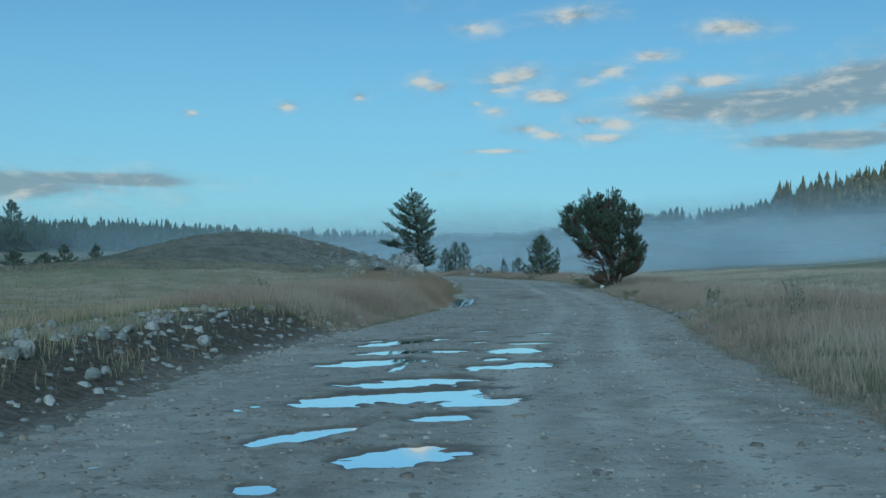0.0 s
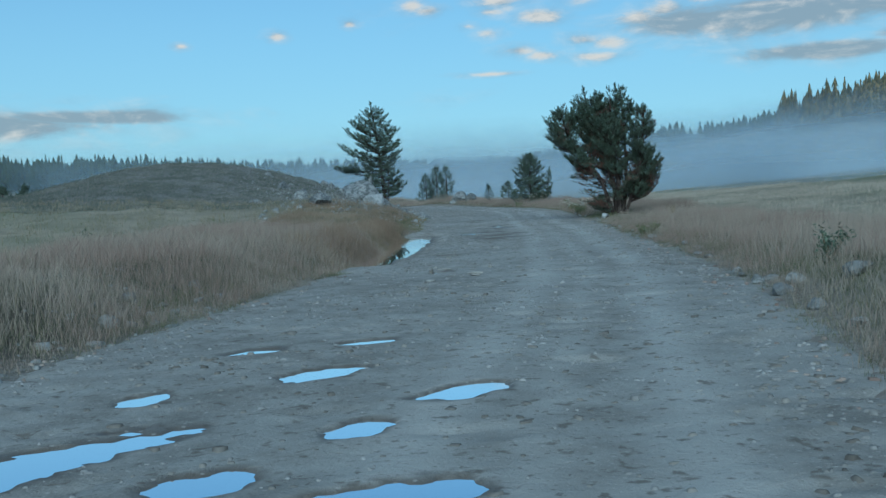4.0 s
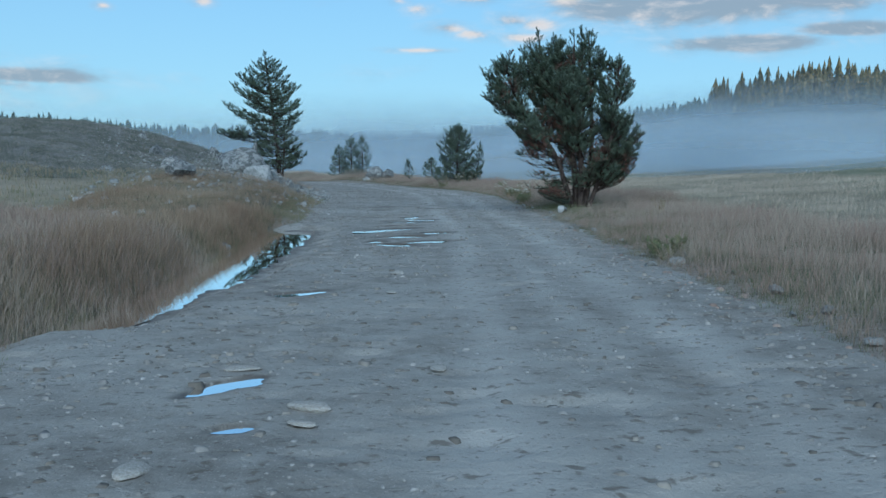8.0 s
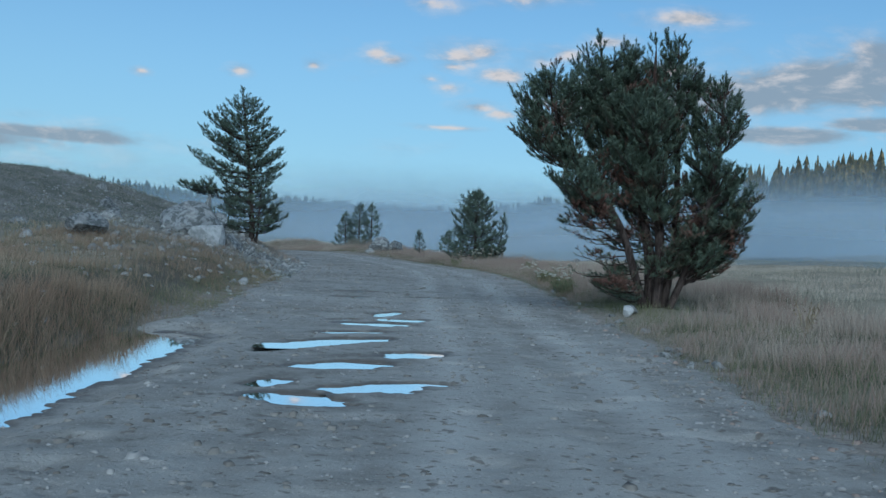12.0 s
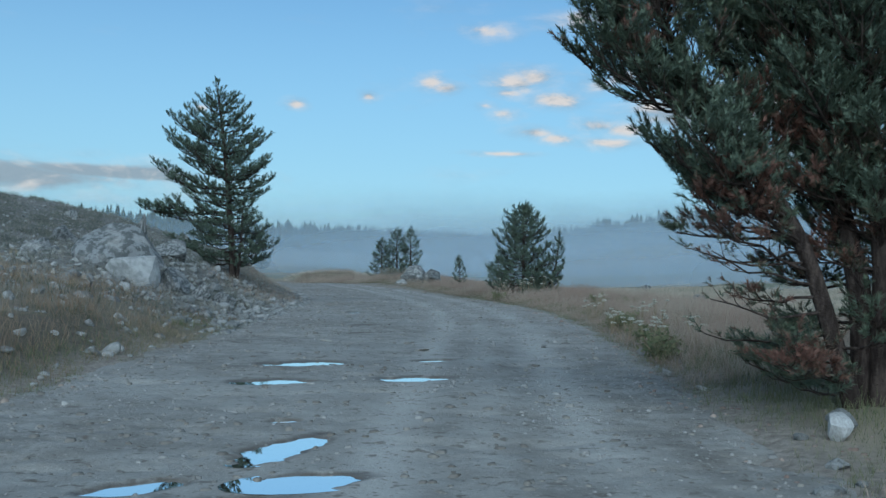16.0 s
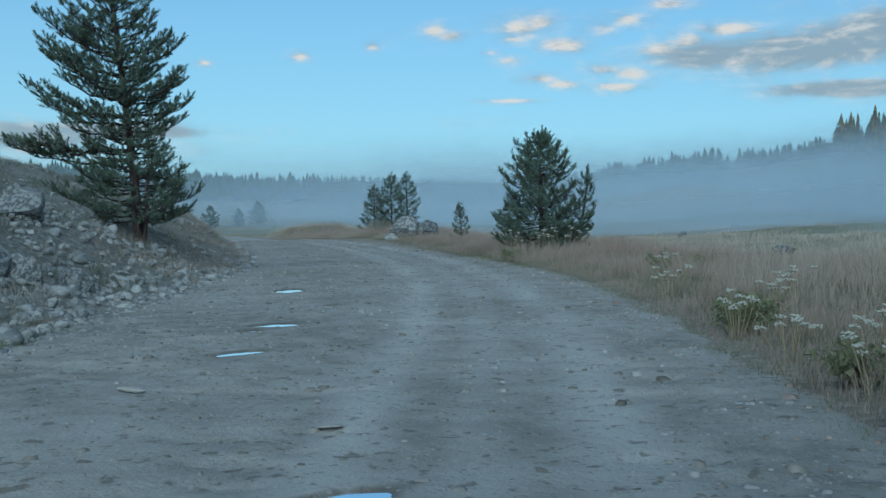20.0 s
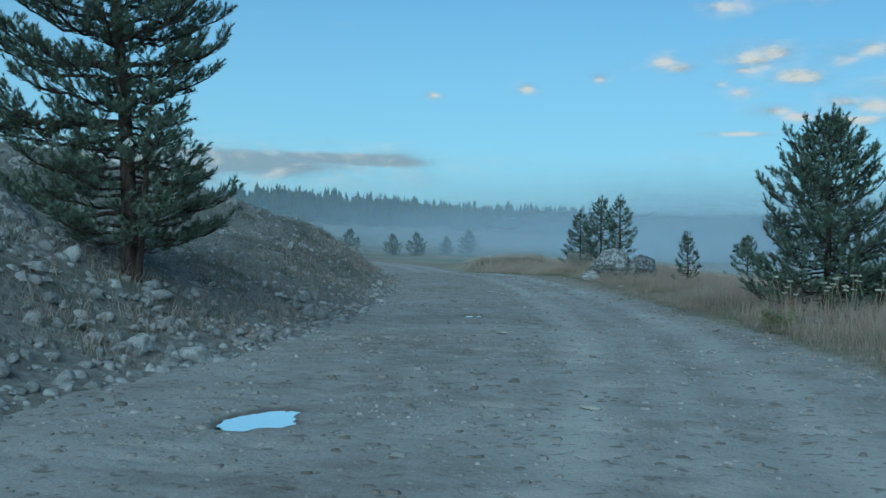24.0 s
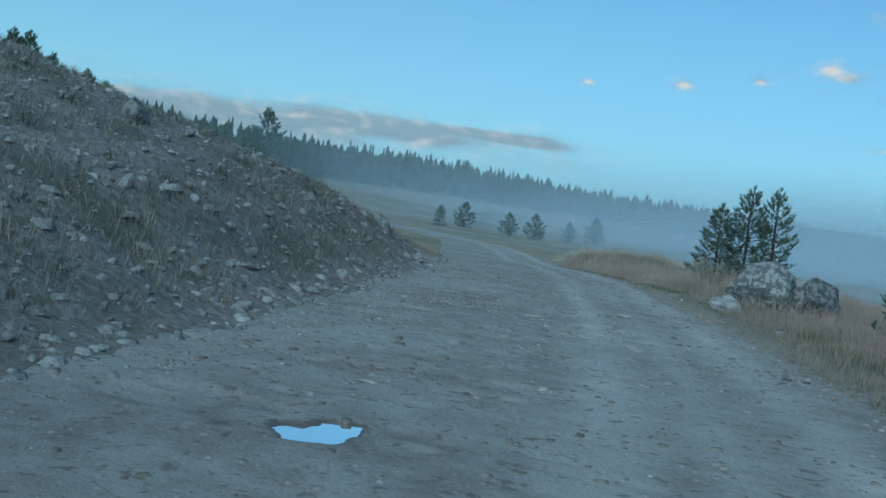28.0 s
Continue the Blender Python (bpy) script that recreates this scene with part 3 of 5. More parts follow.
def road_z(x, y, cy, d, hw):
    """The road's surface and how wet it is."""
    z = road_level(cy, d)
    ragged = 0.8 * fbm(x / 0.45, y / 0.30, 3, 41) + 0.75 * fbm(x / 0.17, y / 0.12, 2, 43)
    wet, calm = np.zeros_like(x), np.zeros_like(x)
    for p in PUDDLES + POND:
        pool = len(p) == 6
        far = max(math.hypot(p[2], p[3]), math.hypot(p[4], p[5])) + 0.9 if pool else 0.0
        x0, x1, y0, y1 = (p[0] - far, p[0] + far, p[1] - far, p[1] + far) if pool else (min(p[0], p[2]) - 1.8, max(p[0], p[2]) + 1.8, p[1] - 1.8, p[3] + 1.8)
        box = (x > x0) & (x < x1) & (y > y0) & (y < y1)
        if not box.any():
            continue
        if pool:
            w = max(min(math.hypot(p[2], p[3]), math.hypot(p[4], p[5])), 0.10)
            r = in_pool(x[box], y[box], p)
            q = r + ragged[box] * 0.60 * min(1.0, w / 0.22) - (0.08 if w < 0.2 else 0.0)
            lev, flat_in = puddle_level(p[0], p[1]), step(-(r - 1) * w, -0.55, -0.15)
        else:
            q = to_axis(x[box], y[box], p) / p[4] + ragged[box] * 0.35
            lev, flat_in = POND_LEVEL, step(-q, -2.2, -1.3)
        calm[box] = np.maximum(calm[box], flat_in)
        zb = z[box] * (1 - flat_in) + (lev + 0.016) * flat_in
        z[box] = np.minimum(z[box] + 0.02, zb) - 0.075 * step(-q, -1.16, -0.5) + 0.004 * np.exp(-(((q - 1.35) / 0.25) ** 2))
        wet[box] = np.maximum(wet[box], step(-q, -1.32, -0.98))
    e = np.abs(d) - hw
    pits = np.clip(fbm(x / 0.9, y / 0.5, 3, 51) - 0.22, 0, 1) * 0.10
    z = z + (0.012 * fbm(x / 0.95, y / 0.7, 3, 61) + 0.006 * fbm(x / 0.19, y / 0.15, 2, 71) + (0.012 * step(fbm(x / 0.24, y / 0.20, 3, 77), 0.18, 0.30) - 0.026 * step(fbm(x / 0.36, y / 0.27, 3, 78), 0.30, 0.46)) * step(fbm(x / 2.4, y / 2.4, 2, 79), -0.30, 0.25) * (0.25 + 0.75 * step(np.abs(d - 1.4), 0.7, 1.7))) * (1 - 0.9 * calm) - pits * (1 - calm)
    z = z - (0.011 * np.exp(-(((d - 0.2) / 0.35) ** 2)) + 0.02 * np.exp(-(((d - 1.9) / 0.3) ** 2))) * (1 - calm)
    z = z - 0.26 * step(e + 0.45 * fbm(x / 0.9, y / 0.9, 3, 81), 0.0, 1.0)
    return z, wet


# ---- ground, road, water ----
def graded(lo, hi, fine_step, far):
    mid = np.arange(lo, hi + 1e-6, fine_step)
    steps, out = fine_step, []
    pos = 0.0
    while pos < far:
        steps *= 1.10
        pos += steps
        out.append(pos)
    out = np.array(out)
    return np.r_[lo - out[::-1], mid, hi + out]


gx, gy = graded(-24, 14, 0.34, 2600), graded(-22, 118, 0.42, 3200)
X, Y = np.meshgrid(gx, gy)
Z = ground_z(X, Y)
nx, ny = len(gx), len(gy)
idx = np.arange(nx * ny).reshape(ny, nx)
quads = np.stack([idx[:-1, :-1], idx[:-1, 1:], idx[1:, 1:], idx[1:, :-1]], -1).reshape(-1, 4)
xr, yr = X.ravel(), Y.ravel()
acy, ad, ahw = along(xr, yr)
aout = np.abs(ad) - ahw
rocky = np.where(ad < 0, np.maximum(step(yr, 49, 56) * step(112 - yr, 0, 8) * step(xr, -42, -30), step(2.2 - aout, 0, 1.2) * step(14 - yr, 0, 6)), step(0.6 - aout, 0, 0.5) * 0.25)
rocky = np.clip(rocky, 0, 1) * (xr > -45)
ground = mesh_object("ground", np.stack([xr, yr, Z.ravel()], 1), quads, EARTH, smooth_shade=True, attrs={"rocky": rocky, "loam": step(3.6 - aout + 1.5 * fbm(xr / 1.6, yr / 1.6, 3, 16), 0, 1.5) * step(aout, 0.0, 0.5) * np.maximum(step(13.5 - yr, 0, 4), 0.75 * step(yr, 27, 33) * step(54 - yr, 0, 6)) * (ad < 0) * (aout < 8), "grit": step(1.1 - aout + 0.5 * fbm(xr / 1.5, yr / 1.5, 3, 15), 0, 0.8) * np.where((ad > 0) | ((yr > 12) & (yr < 50)), 1.0, 0.3)})
tagged(ground, "open grassy valley floor with a stony brush-covered hillside", "ground", kind="structure")


def build_road():
    s = np.r_[np.arange(CS[np.argmin(abs(CL[:, 1] + 24))], CS[np.argmin(abs(CL[:, 1] - 97))], 0.056), np.arange(CS[np.argmin(abs(CL[:, 1] - 97))], CS[-1], 0.3)]
    cx, cy, hw = (np.interp(s, CS, CL[:, k]) for k in range(3))
    tx, ty = np.interp(s, CS, CT[:, 0]), np.interp(s, CS, CT[:, 1])
    u = np.linspace(-1, 1, 144)
    D = u[None, :] * (hw[:, None] + 0.75)
    x, y = cx[:, None] + D * ty[:, None], cy[:, None] - D * tx[:, None]
    cyy, hh = np.repeat(cy[:, None], 144, 1).ravel(), np.repeat(hw[:, None], 144, 1).ravel()
    z, wet = road_z(x.ravel(), y.ravel(), cyy, D.ravel(), hh)
    d = D.ravel()
    wob = 0.25 * fbm(cyy / 6, cyy * 0 + 1.3, 2, 91)
    track = np.exp(-(((d - 0.55 + wob) / 0.28) ** 2)) + np.exp(-(((d - 2.25 + wob) / 0.32) ** 2)) + 0.5 * np.exp(-(((d - 1.35 + wob) / 0.2) ** 2))
    i = np.arange(len(s) * 144).reshape(len(s), 144)
    q = np.stack([i[:-1, :-1], i[:-1, 1:], i[1:, 1:], i[1:, :-1]], -1).reshape(-1, 4)
    r = mesh_object("road", np.stack([x.ravel(), y.ravel(), z], 1), q, ROAD, smooth_shade=True, attrs={"wet": wet, "track": track * (0.6 + 0.8 * (fbm(x.ravel() / 0.8, y.ravel() / 2.5, 3, 95) + 0.5))})
    return tagged(r, "rutted dirt and gravel road with potholes and damp edges", "road", kind="structure")


road = build_road()


def puddle(p, label):
    bm = bmesh.new()
    ring = [2 * math.pi * k / 26 for k in range(26)]
    grow = 1.3 + 0.05 / max(min(math.hypot(p[2], p[3]), math.hypot(p[4], p[5])), 0.05)
    sign = 1 if p[2] * p[5] - p[3] * p[4] > 0 else -1
    bm.faces.new([bm.verts.new(((p[2] * math.cos(a) + p[4] * math.sin(a)) * grow, (p[3] * math.cos(a) + p[5] * math.sin(a)) * grow, 0)) for a in ring[::sign]])
    me = bpy.data.meshes.new("puddle")
    bm.to_mesh(me)
    bm.free()
    me.materials.append(WATER)
    ob = new("puddle", me)
    ob.location = (p[0], p[1], puddle_level(p[0], p[1]))
    return tagged(ob, label, "puddle", "puddles on the road")


for p in PUDDLES:
    puddle(p, "long rain puddle mirroring the sky in a dirt road" if math.hypot(p[2], p[3]) > 0.45 else "small muddy rain puddle in a dirt road pothole")
shore = [(-1.9, 20.6), (-1.5, 22.2), (-1.0, 24.6), (-0.6, 27.4), (-0.45, 31.0), (-0.45, 35.0), (-0.7, 37.6), (-1.4, 38.2), (-2.1, 38.0), (-2.5, 35.5), (-2.45, 30.0), (-2.5, 25.0), (-2.3, 22.0)]
bm = bmesh.new()
bm.faces.new([bm.verts.new((a, b, POND_LEVEL)) for a, b in shore])
me = bpy.data.meshes.new("ditch_puddle")
bm.to_mesh(me)
bm.free()
me.materials.append(WATER)
tagged(new("ditch_puddle", me), "long shallow ditch puddle between road and grassy bank", "puddle")


# ---- trees ----
def tube(pts, radii, sides=6):
    """A bent tapering stem through pts."""
    pts, radii = np.asarray(pts, float), np.asarray(radii, float)
    t = np.gradient(pts, axis=0)
    t /= np.linalg.norm(t, axis=1)[:, None] + 1e-9
    ref = np.where(np.abs(t[:, 2:3]) > 0.8, np.array([[1.0, 0, 0]]), np.array([[0, 0, 1.0]]))
    a = np.cross(t, ref)
    a /= np.linalg.norm(a, axis=1)[:, None] + 1e-9
    b = np.cross(t, a)
    ang = np.arange(sides) * 2 * math.pi / sides
    ring = a[:, None] * np.cos(ang)[None, :, None] + b[:, None] * np.sin(ang)[None, :, None]
    v = (pts[:, None] + ring * radii[:, None, None]).reshape(-1, 3)
    i = np.arange(len(pts) * sides).reshape(len(pts), sides)
    j = np.roll(i, -1, 1)
    f = np.stack([i[:-1], j[:-1], j[1:], i[1:]], -1).reshape(-1, 4)
    return v, f


def curve(pts, n):
    return spline(np.asarray(pts, float), n)


def paws(rng, at, way, length, radius, needles, width):
    """Bottle-brush shoots: needles all round each, leaning forward. One slim triangle a needle."""
    at, way = np.asarray(at, float), np.asarray(way, float)
    m, k = len(at), needles
    way = way / (np.linalg.norm(way, axis=1)[:, None] + 1e-9)
    side = np.cross(way, rng.normal(size=(m, 3)))
    side /= np.linalg.norm(side, axis=1)[:, None] + 1e-9
    up = np.cross(way, side)
    ln = length * rng.uniform(0.65, 1.3, m)
    f = rng.uniform(0.05, 1.0, (m, k)) ** 0.8
    ang = rng.uniform(0, 2 * math.pi, (m, k))
    out = side[:, None] * np.cos(ang)[..., None] + up[:, None] * np.sin(ang)[..., None]
    root = at[:, None] + way[:, None] * (f * ln[:, None])[..., None]
    dirn = out + way[:, None] * (rng.uniform(0.5, 1.0, (m, k)) + 0.7 * f**3)[..., None]
    dirn /= np.linalg.norm(dirn, axis=2)[..., None]
    tip = root + dirn * (radius * rng.uniform(0.8, 1.3, (m, k)))[..., None]
    across = np.cross(dirn, way[:, None] + 0.01)
    across /= np.linalg.norm(across, axis=2)[..., None] + 1e-9
    w = across * width * 0.5
    v = np.stack([root - w, root + w, tip], 2).reshape(-1, 3)
    return v, np.arange(len(v)).reshape(-1, 3), np.tile([0.0, 0.0, 1.0], m * k) * np.repeat(f.ravel(), 3)


class Boughs:
    """Gathers the limbs of one tree; each becomes a limb with its own needles."""

    def __init__(self, tree, rng, needle_mat, needles=22, shoot=0.17, radius=0.06, width=0.012, dense=1.0, lift=0.6):
        self.tree, self.rng, self.mat = tree, rng, needle_mat
        self.needles, self.shoot, self.radius, self.width, self.dense, self.lift = needles, shoot, radius, width, dense, lift

    def limb(self, root, az, rise, length, thick, upturn=0.35, bare=0.3, label=""):
        d0 = np.array([math.sin(az) * math.cos(rise), math.cos(az) * math.cos(rise), math.sin(rise)])
        return self.reach(root, np.asarray(root) + d0 * length + np.array([0, 0, upturn * length]), thick, bare, 0.10 + 0.3 * upturn, label)

    def reach(self, root, end, thick, bare=0.3, sag=0.12, label=""):
        """A limb that bows down on its way and turns up at its end, with side twigs that end in shoots."""
        rng = self.rng
        root, end = np.asarray(root, float), np.asarray(end, float)
        length = float(np.linalg.norm(end - root))
        n = 7
        u = np.linspace(0, 1, n)
        wob = rng.normal(0, 0.025 * length, (n, 3)) * np.sin(math.pi * u)[:, None]
        pts = root + (end - root) * u[:, None] + wob
        pts[:, 2] -= sag * length * np.sin(math.pi * u**1.3)
        v, f = tube(pts, thick * (1 - 0.85 * u) + 0.004, 5)
        shoots_at, shoots_way = [], []
        twig_v, twig_f, base = [v], [f], len(v)
        count = max(3, int(length * 6 * self.dense))
        for q in range(count):
            s = bare + (1 - bare) * (q + rng.uniform(0, 1)) / count
            p = np.array([np.interp(s, u, pts[:, k]) for k in range(3)])
            tan = np.array([np.interp(min(s + 0.1, 1), u, pts[:, k]) - np.interp(max(s - 0.1, 0), u, pts[:, k]) for k in range(3)])
            tan /= np.linalg.norm(tan) + 1e-9
            lat = np.cross(tan, [0, 0, 1.0])
            lat /= np.linalg.norm(lat) + 1e-9
            sgn = 1 if q % 2 else -1
            way = tan * rng.uniform(0.5, 1.0) + lat * sgn * rng.uniform(0.3, 1.0) + np.array([0, 0, rng.uniform(-0.15, 0.5)])
            way /= np.linalg.norm(way)
            tl = min(length * (0.10 + 0.26 * (1 - s)) * rng.uniform(0.6, 1.3) + 0.06, 0.6)
            e = p + way * tl + np.array([0, 0, 0.15 * tl])
            tv, tf = tube(np.array([p, p + way * tl * 0.5 - np.array([0, 0, 0.01]), e]), np.array([0.009, 0.007, 0.004]) * (0.6 + thick * 9), 3)
            twig_v.append(tv)
            twig_f.append(tf + base)
            base += len(tv)
            m = max(1, int(tl / (self.shoot * 0.75)))
            for g in range(m):
                f0 = (g + 0.7) / m
                if f0 < 0.35 and tl > 0.3:
                    continue
                shoots_at.append(p + (e - p) * f0)
                shoots_way.append(way * 0.7 + np.cross(way, [0, 0, 1.0]) * (0.7 if g % 2 else -0.7) + np.array([0, 0, self.lift]) + rng.normal(0, 0.2, 3))
            shoots_at.append(e - way * 0.03)
            shoots_way.append(way + np.array([0, 0, self.lift]) + rng.normal(0, 0.15, 3))
        for g in range(2):
            shoots_at.append(pts[-1])
            shoots_way.append((pts[-1] - pts[-2]) / length * 4 + np.array([0, 0, self.lift]) + rng.normal(0, 0.15, 3))
        lo = mesh_object("limb", np.vstack(twig_v), np.vstack(twig_f), BARK, self.tree, True, label=label)
        nv, nf, tips = paws(rng, shoots_at, shoots_way, self.shoot, self.radius, self.needles, self.width)
        mesh_object("needles", nv, nf, self.mat, lo, attrs={"tip": tips})
        return lo


def whorled(boughs, stem, radius_at, z_from, count, rng, thick=0.03, rise=(0.1, 0.55), upturn=0.3, gap=0.0):
    """Limbs round a stem; radius_at maps 0..1 of its height to a limb's length."""
    stem = np.asarray(stem)
    zz = np.linspace(0, 1, len(stem))
    for k in range(count):
        s = z_from + (0.955 - z_from) * ((k + rng.uniform(0, 0.8)) / count)
        p = [np.interp(s, zz, stem[:, i]) for i in range(3)]
        az = k * 2.39996 + rng.uniform(-0.5, 0.5)
        ln = radius_at(s) * rng.uniform(0.72, 1.12)
        if gap and rng.uniform() < gap:
            ln *= 0.45
        boughs.limb(p, az, rise[0] + (rise[1] - rise[0]) * s + rng.uniform(-0.12, 0.12), ln, thick * (1.15 - s), upturn, bare=0.22 if ln > 0.7 else 0.1)
    # leader
    boughs.limb(stem[-2], rng.uniform(0, 6), 1.45, float(np.linalg.norm(stem[-1] - stem[-2])) + 0.1, 0.012, 0.0, 0.05)


def gz(x, y):
    return float(ground_z(np.array([x]), np.array([y]))[0])


def stem_at(stem, z):
    """The place on a stem at the height z."""
    return np.array([np.interp(z, stem[:, 2], stem[:, 0]), np.interp(z, stem[:, 2], stem[:, 1]), min(z, stem[-1, 2])])


def left_pine():
    rng = np.random.default_rng(3)
    b = Vector((-5.42, 67.8, 0.0))
    b.z = gz(b.x, b.y) - 0.05
    t = empty("roadside_pine", b, "tall dark lodgepole pine with ragged upswept limbs on a stony slope", "pine tree")
    top = 7.38 - b.z
    stem = curve([(0, 0, -0.1), (-0.06, 0, 1.0), (-0.20, 0.05, 2.3), (-0.38, 0, 4.0), (-0.60, 0, 5.6), (-0.80, 0, top)], 6)
    v, f = tube(stem, 0.125 * (1 - np.linspace(0, 1, len(stem))) ** 0.75 + 0.012, 9)
    mesh_object("trunk", v, f, BARK, t, True)
    second = curve([(0.16, -0.1, -0.1), (0.24, -0.12, 0.9), (0.28, -0.12, 1.9), (0.30, -0.1, 3.1)], 6)
    v, f = tube(second, 0.055 * (1 - np.linspace(0, 1, len(second))) ** 0.7 + 0.008, 7)
    mesh_object("trunk", v, f, BARK, t, True, label="thin second stem beside the trunk")
    bo = Boughs(t, rng, NEEDLE, needles=34, shoot=0.20, radius=0.075, width=0.017, dense=2.1, lift=0.5)

    def spread(az, z):
        """How far the crown reaches towards az at the height z."""
        west = np.interp(z, [0.3, 1.0, 1.9, 2.2, 2.9, 3.3, 4.0, 4.6, 5.2, 5.9, 6.5, top], [1.2, 1.9, 2.0, 1.5, 1.4, 2.4, 2.75, 2.35, 1.7, 1.05, 0.6, 0.2])
        east = np.interp(z, [0.3, 1.0, 1.5, 2.0, 2.4, 2.9, 3.7, 4.6, 5.3, 5.9, 6.5, top], [1.25, 1.4, 0.9, 0.55, 0.8, 1.35, 1.6, 1.35, 1.0, 0.8, 0.45, 0.2])
        k = 0.5 + 0.5 * math.sin(az)
        return float(west * (1 - k) + east * k) * (0.72 + 0.28 * abs(math.sin(az)))

    for k in range(112):
        z = 0.45 + (top - 0.75) * ((k + rng.uniform(0, 0.7)) / 112)
        az = k * 2.39996 + rng.uniform(-0.4, 0.4)
        r = spread(az, z) * rng.uniform(0.55, 1.08)
        rise = np.interp(z, [0, 2.4, 4.5, 6.5], [-0.02, 0.05, 0.22, 0.6])
        root = stem_at(stem, max(z - r * rise, 0.3))
        bo.reach(root, root + np.array([math.sin(az) * r, math.cos(az) * r, r * (rise + 0.14)]), 0.014 + 0.012 * r, 0.30 if r > 0.9 else 0.12, 0.09)
    for z, az, r, up in ((2.25, -1.60, 2.95, 0.12), (2.1, -1.42, 2.5, 0.05), (2.3, -1.75, 2.3, 0.1)):
        bo.reach(stem_at(stem, z), stem_at(stem, z) + np.array([math.sin(az) * r, math.cos(az) * r, up]), 0.04, 0.42, 0.04, "long low limb reaching far from the trunk")
    for k in range(9):
        z, az = 0.55 + 0.28 * k, 1.57 + rng.uniform(-1.2, 1.2)
        r = rng.uniform(0.5, 1.0) if k < 6 else 0.45
        bo.reach(stem_at(second, z), stem_at(second, z) + np.array([math.sin(az) * r, math.cos(az) * r, 0.12]), 0.014, 0.25, 0.1)
    bo.reach(stem[-3], stem[-1] + (0, 0, 0.05), 0.014, 0.1, 0.0)
    plate = bmesh.new()
    bmesh.ops.create_cube(plate, size=1.0)
    bmesh.ops.transform(plate, matrix=pose(-0.03, -0.135, 1.98, 0, 45, 20) @ Matrix.Diagonal((0.11, 0.006, 0.11, 1)), verts=plate.verts)
    me = bpy.data.meshes.new("trail_marker")
    plate.to_mesh(me)
    plate.free()
    me.materials.append(PALE_PAINT)
    marker = new("trail_marker", me)
    marker.location = b
    tagged(marker, "small white diamond trail marker nailed to a pine trunk", "sign")
    return t


def right_pine():
    rng = np.random.default_rng(8)
    base = Vector((6.75, 42.9, 0.0))
    base.z = gz(base.x, base.y) - 0.05
    t = empty("roadside_pine", base, "broad many-stemmed pine with rust-brown dead needles low in its crown", "pine tree")
    bo = Boughs(t, rng, NEEDLE, needles=40, shoot=0.18, radius=0.070, width=0.0125, dense=2.2, lift=0.6)
    dying = Boughs(t, rng, NEEDLE_RUSTY, needles=34, shoot=0.15, radius=0.062, width=0.012, dense=2.0, lift=0.35)
    h = 5.68 - base.z
    stems = []
    for pts, r in (([(-0.12, -0.05, -0.1), (-0.35, -0.08, 0.6), (-0.72, -0.1, 1.6), (-1.35, -0.2, 2.5), (-2.05, -0.3, 3.5), (-2.35, -0.3, 4.5)], 0.085),
                   ([(0.0, 0.1, -0.1), (-0.08, 0.15, 1.2), (-0.45, 0.3, 2.6), (-1.0, 0.35, 4.0), (-1.25, 0.35, h - 0.25)], 0.115),
                   ([(0.08, 0.0, -0.1), (0.10, 0.0, 1.3), (-0.12, -0.15, 2.8), (-0.2, -0.1, 4.2), (-0.2, 0.0, h - 0.3)], 0.105),
                   ([(0.22, 0.1, -0.1), (0.42, 0.2, 1.2), (0.45, 0.3, 2.4), (0.38, 0.25, 3.9), (0.3, 0.2, h - 0.25)], 0.085),
                   ([(0.28, -0.1, -0.1), (0.62, -0.2, 0.9), (0.92, -0.25, 2.0), (1.12, -0.2, 3.2), (1.15, -0.2, 4.4)], 0.065)):
        s = curve(pts, 6)
        v, f = tube(s, r * (1 - np.linspace(0, 1, len(s))) ** 0.7 + 0.012, 9)
        mesh_object("trunk", v, f, BARK, t, True)
        stems.append(s)
    # crown as overlapping masses: stem, centre, half sizes, limbs
    for k, c, size, count in ((0, (-2.25, -0.25, 3.70), (0.80, 0.80, 1.00), 56), (1, (-1.20, 0.30, 4.25), (0.70, 0.80, 1.15), 56), (2, (-0.50, -0.10, 3.40), (1.00, 1.15, 1.30), 78),
                              (1, (-0.5, 0.15, 4.25), (0.55, 0.7, 0.95), 40), (3, (0.22, 0.15, 4.40), (0.66, 0.75, 1.08), 48), (4, (1.1, -0.05, 3.35), (0.72, 0.85, 1.25), 58), (0, (-1.50, -0.25, 2.45), (0.85, 0.75, 0.62), 42),
                              (4, (1.22, 0.05, 2.05), (0.80, 0.90, 0.85), 50), (2, (-0.1, 0.1, 2.30), (0.90, 0.95, 0.62), 42), (4, (0.95, -0.1, 1.35), (0.75, 0.80, 0.60), 34), (2, (0.25, -0.2, 1.2), (0.6, 0.7, 0.55), 18)):
        for q in range(count):
            d = rng.normal(size=3)
            d /= np.linalg.norm(d)
            end = np.array(c) + d * size * rng.uniform(0.25, 1.0) ** 0.6
            run = math.hypot(end[0] - stem_at(stems[k], end[2])[0], end[1] - stem_at(stems[k], end[2])[1])
            root = stem_at(stems[k], max(end[2] - 0.25 - 0.45 * run, 0.5))
            who = dying if rng.uniform() < np.interp(c[2], [1.2, 2.0, 3.0, 4.2], [0.75, 0.50, 0.28, 0.05]) else bo
            who.reach(root, end, 0.009 + 0.008 * run, 0.30, 0.10)
    for s in stems[1:]:
        bo.reach(s[-3], s[-1] + (0, 0, 0.12), 0.014, 0.1, 0.0)
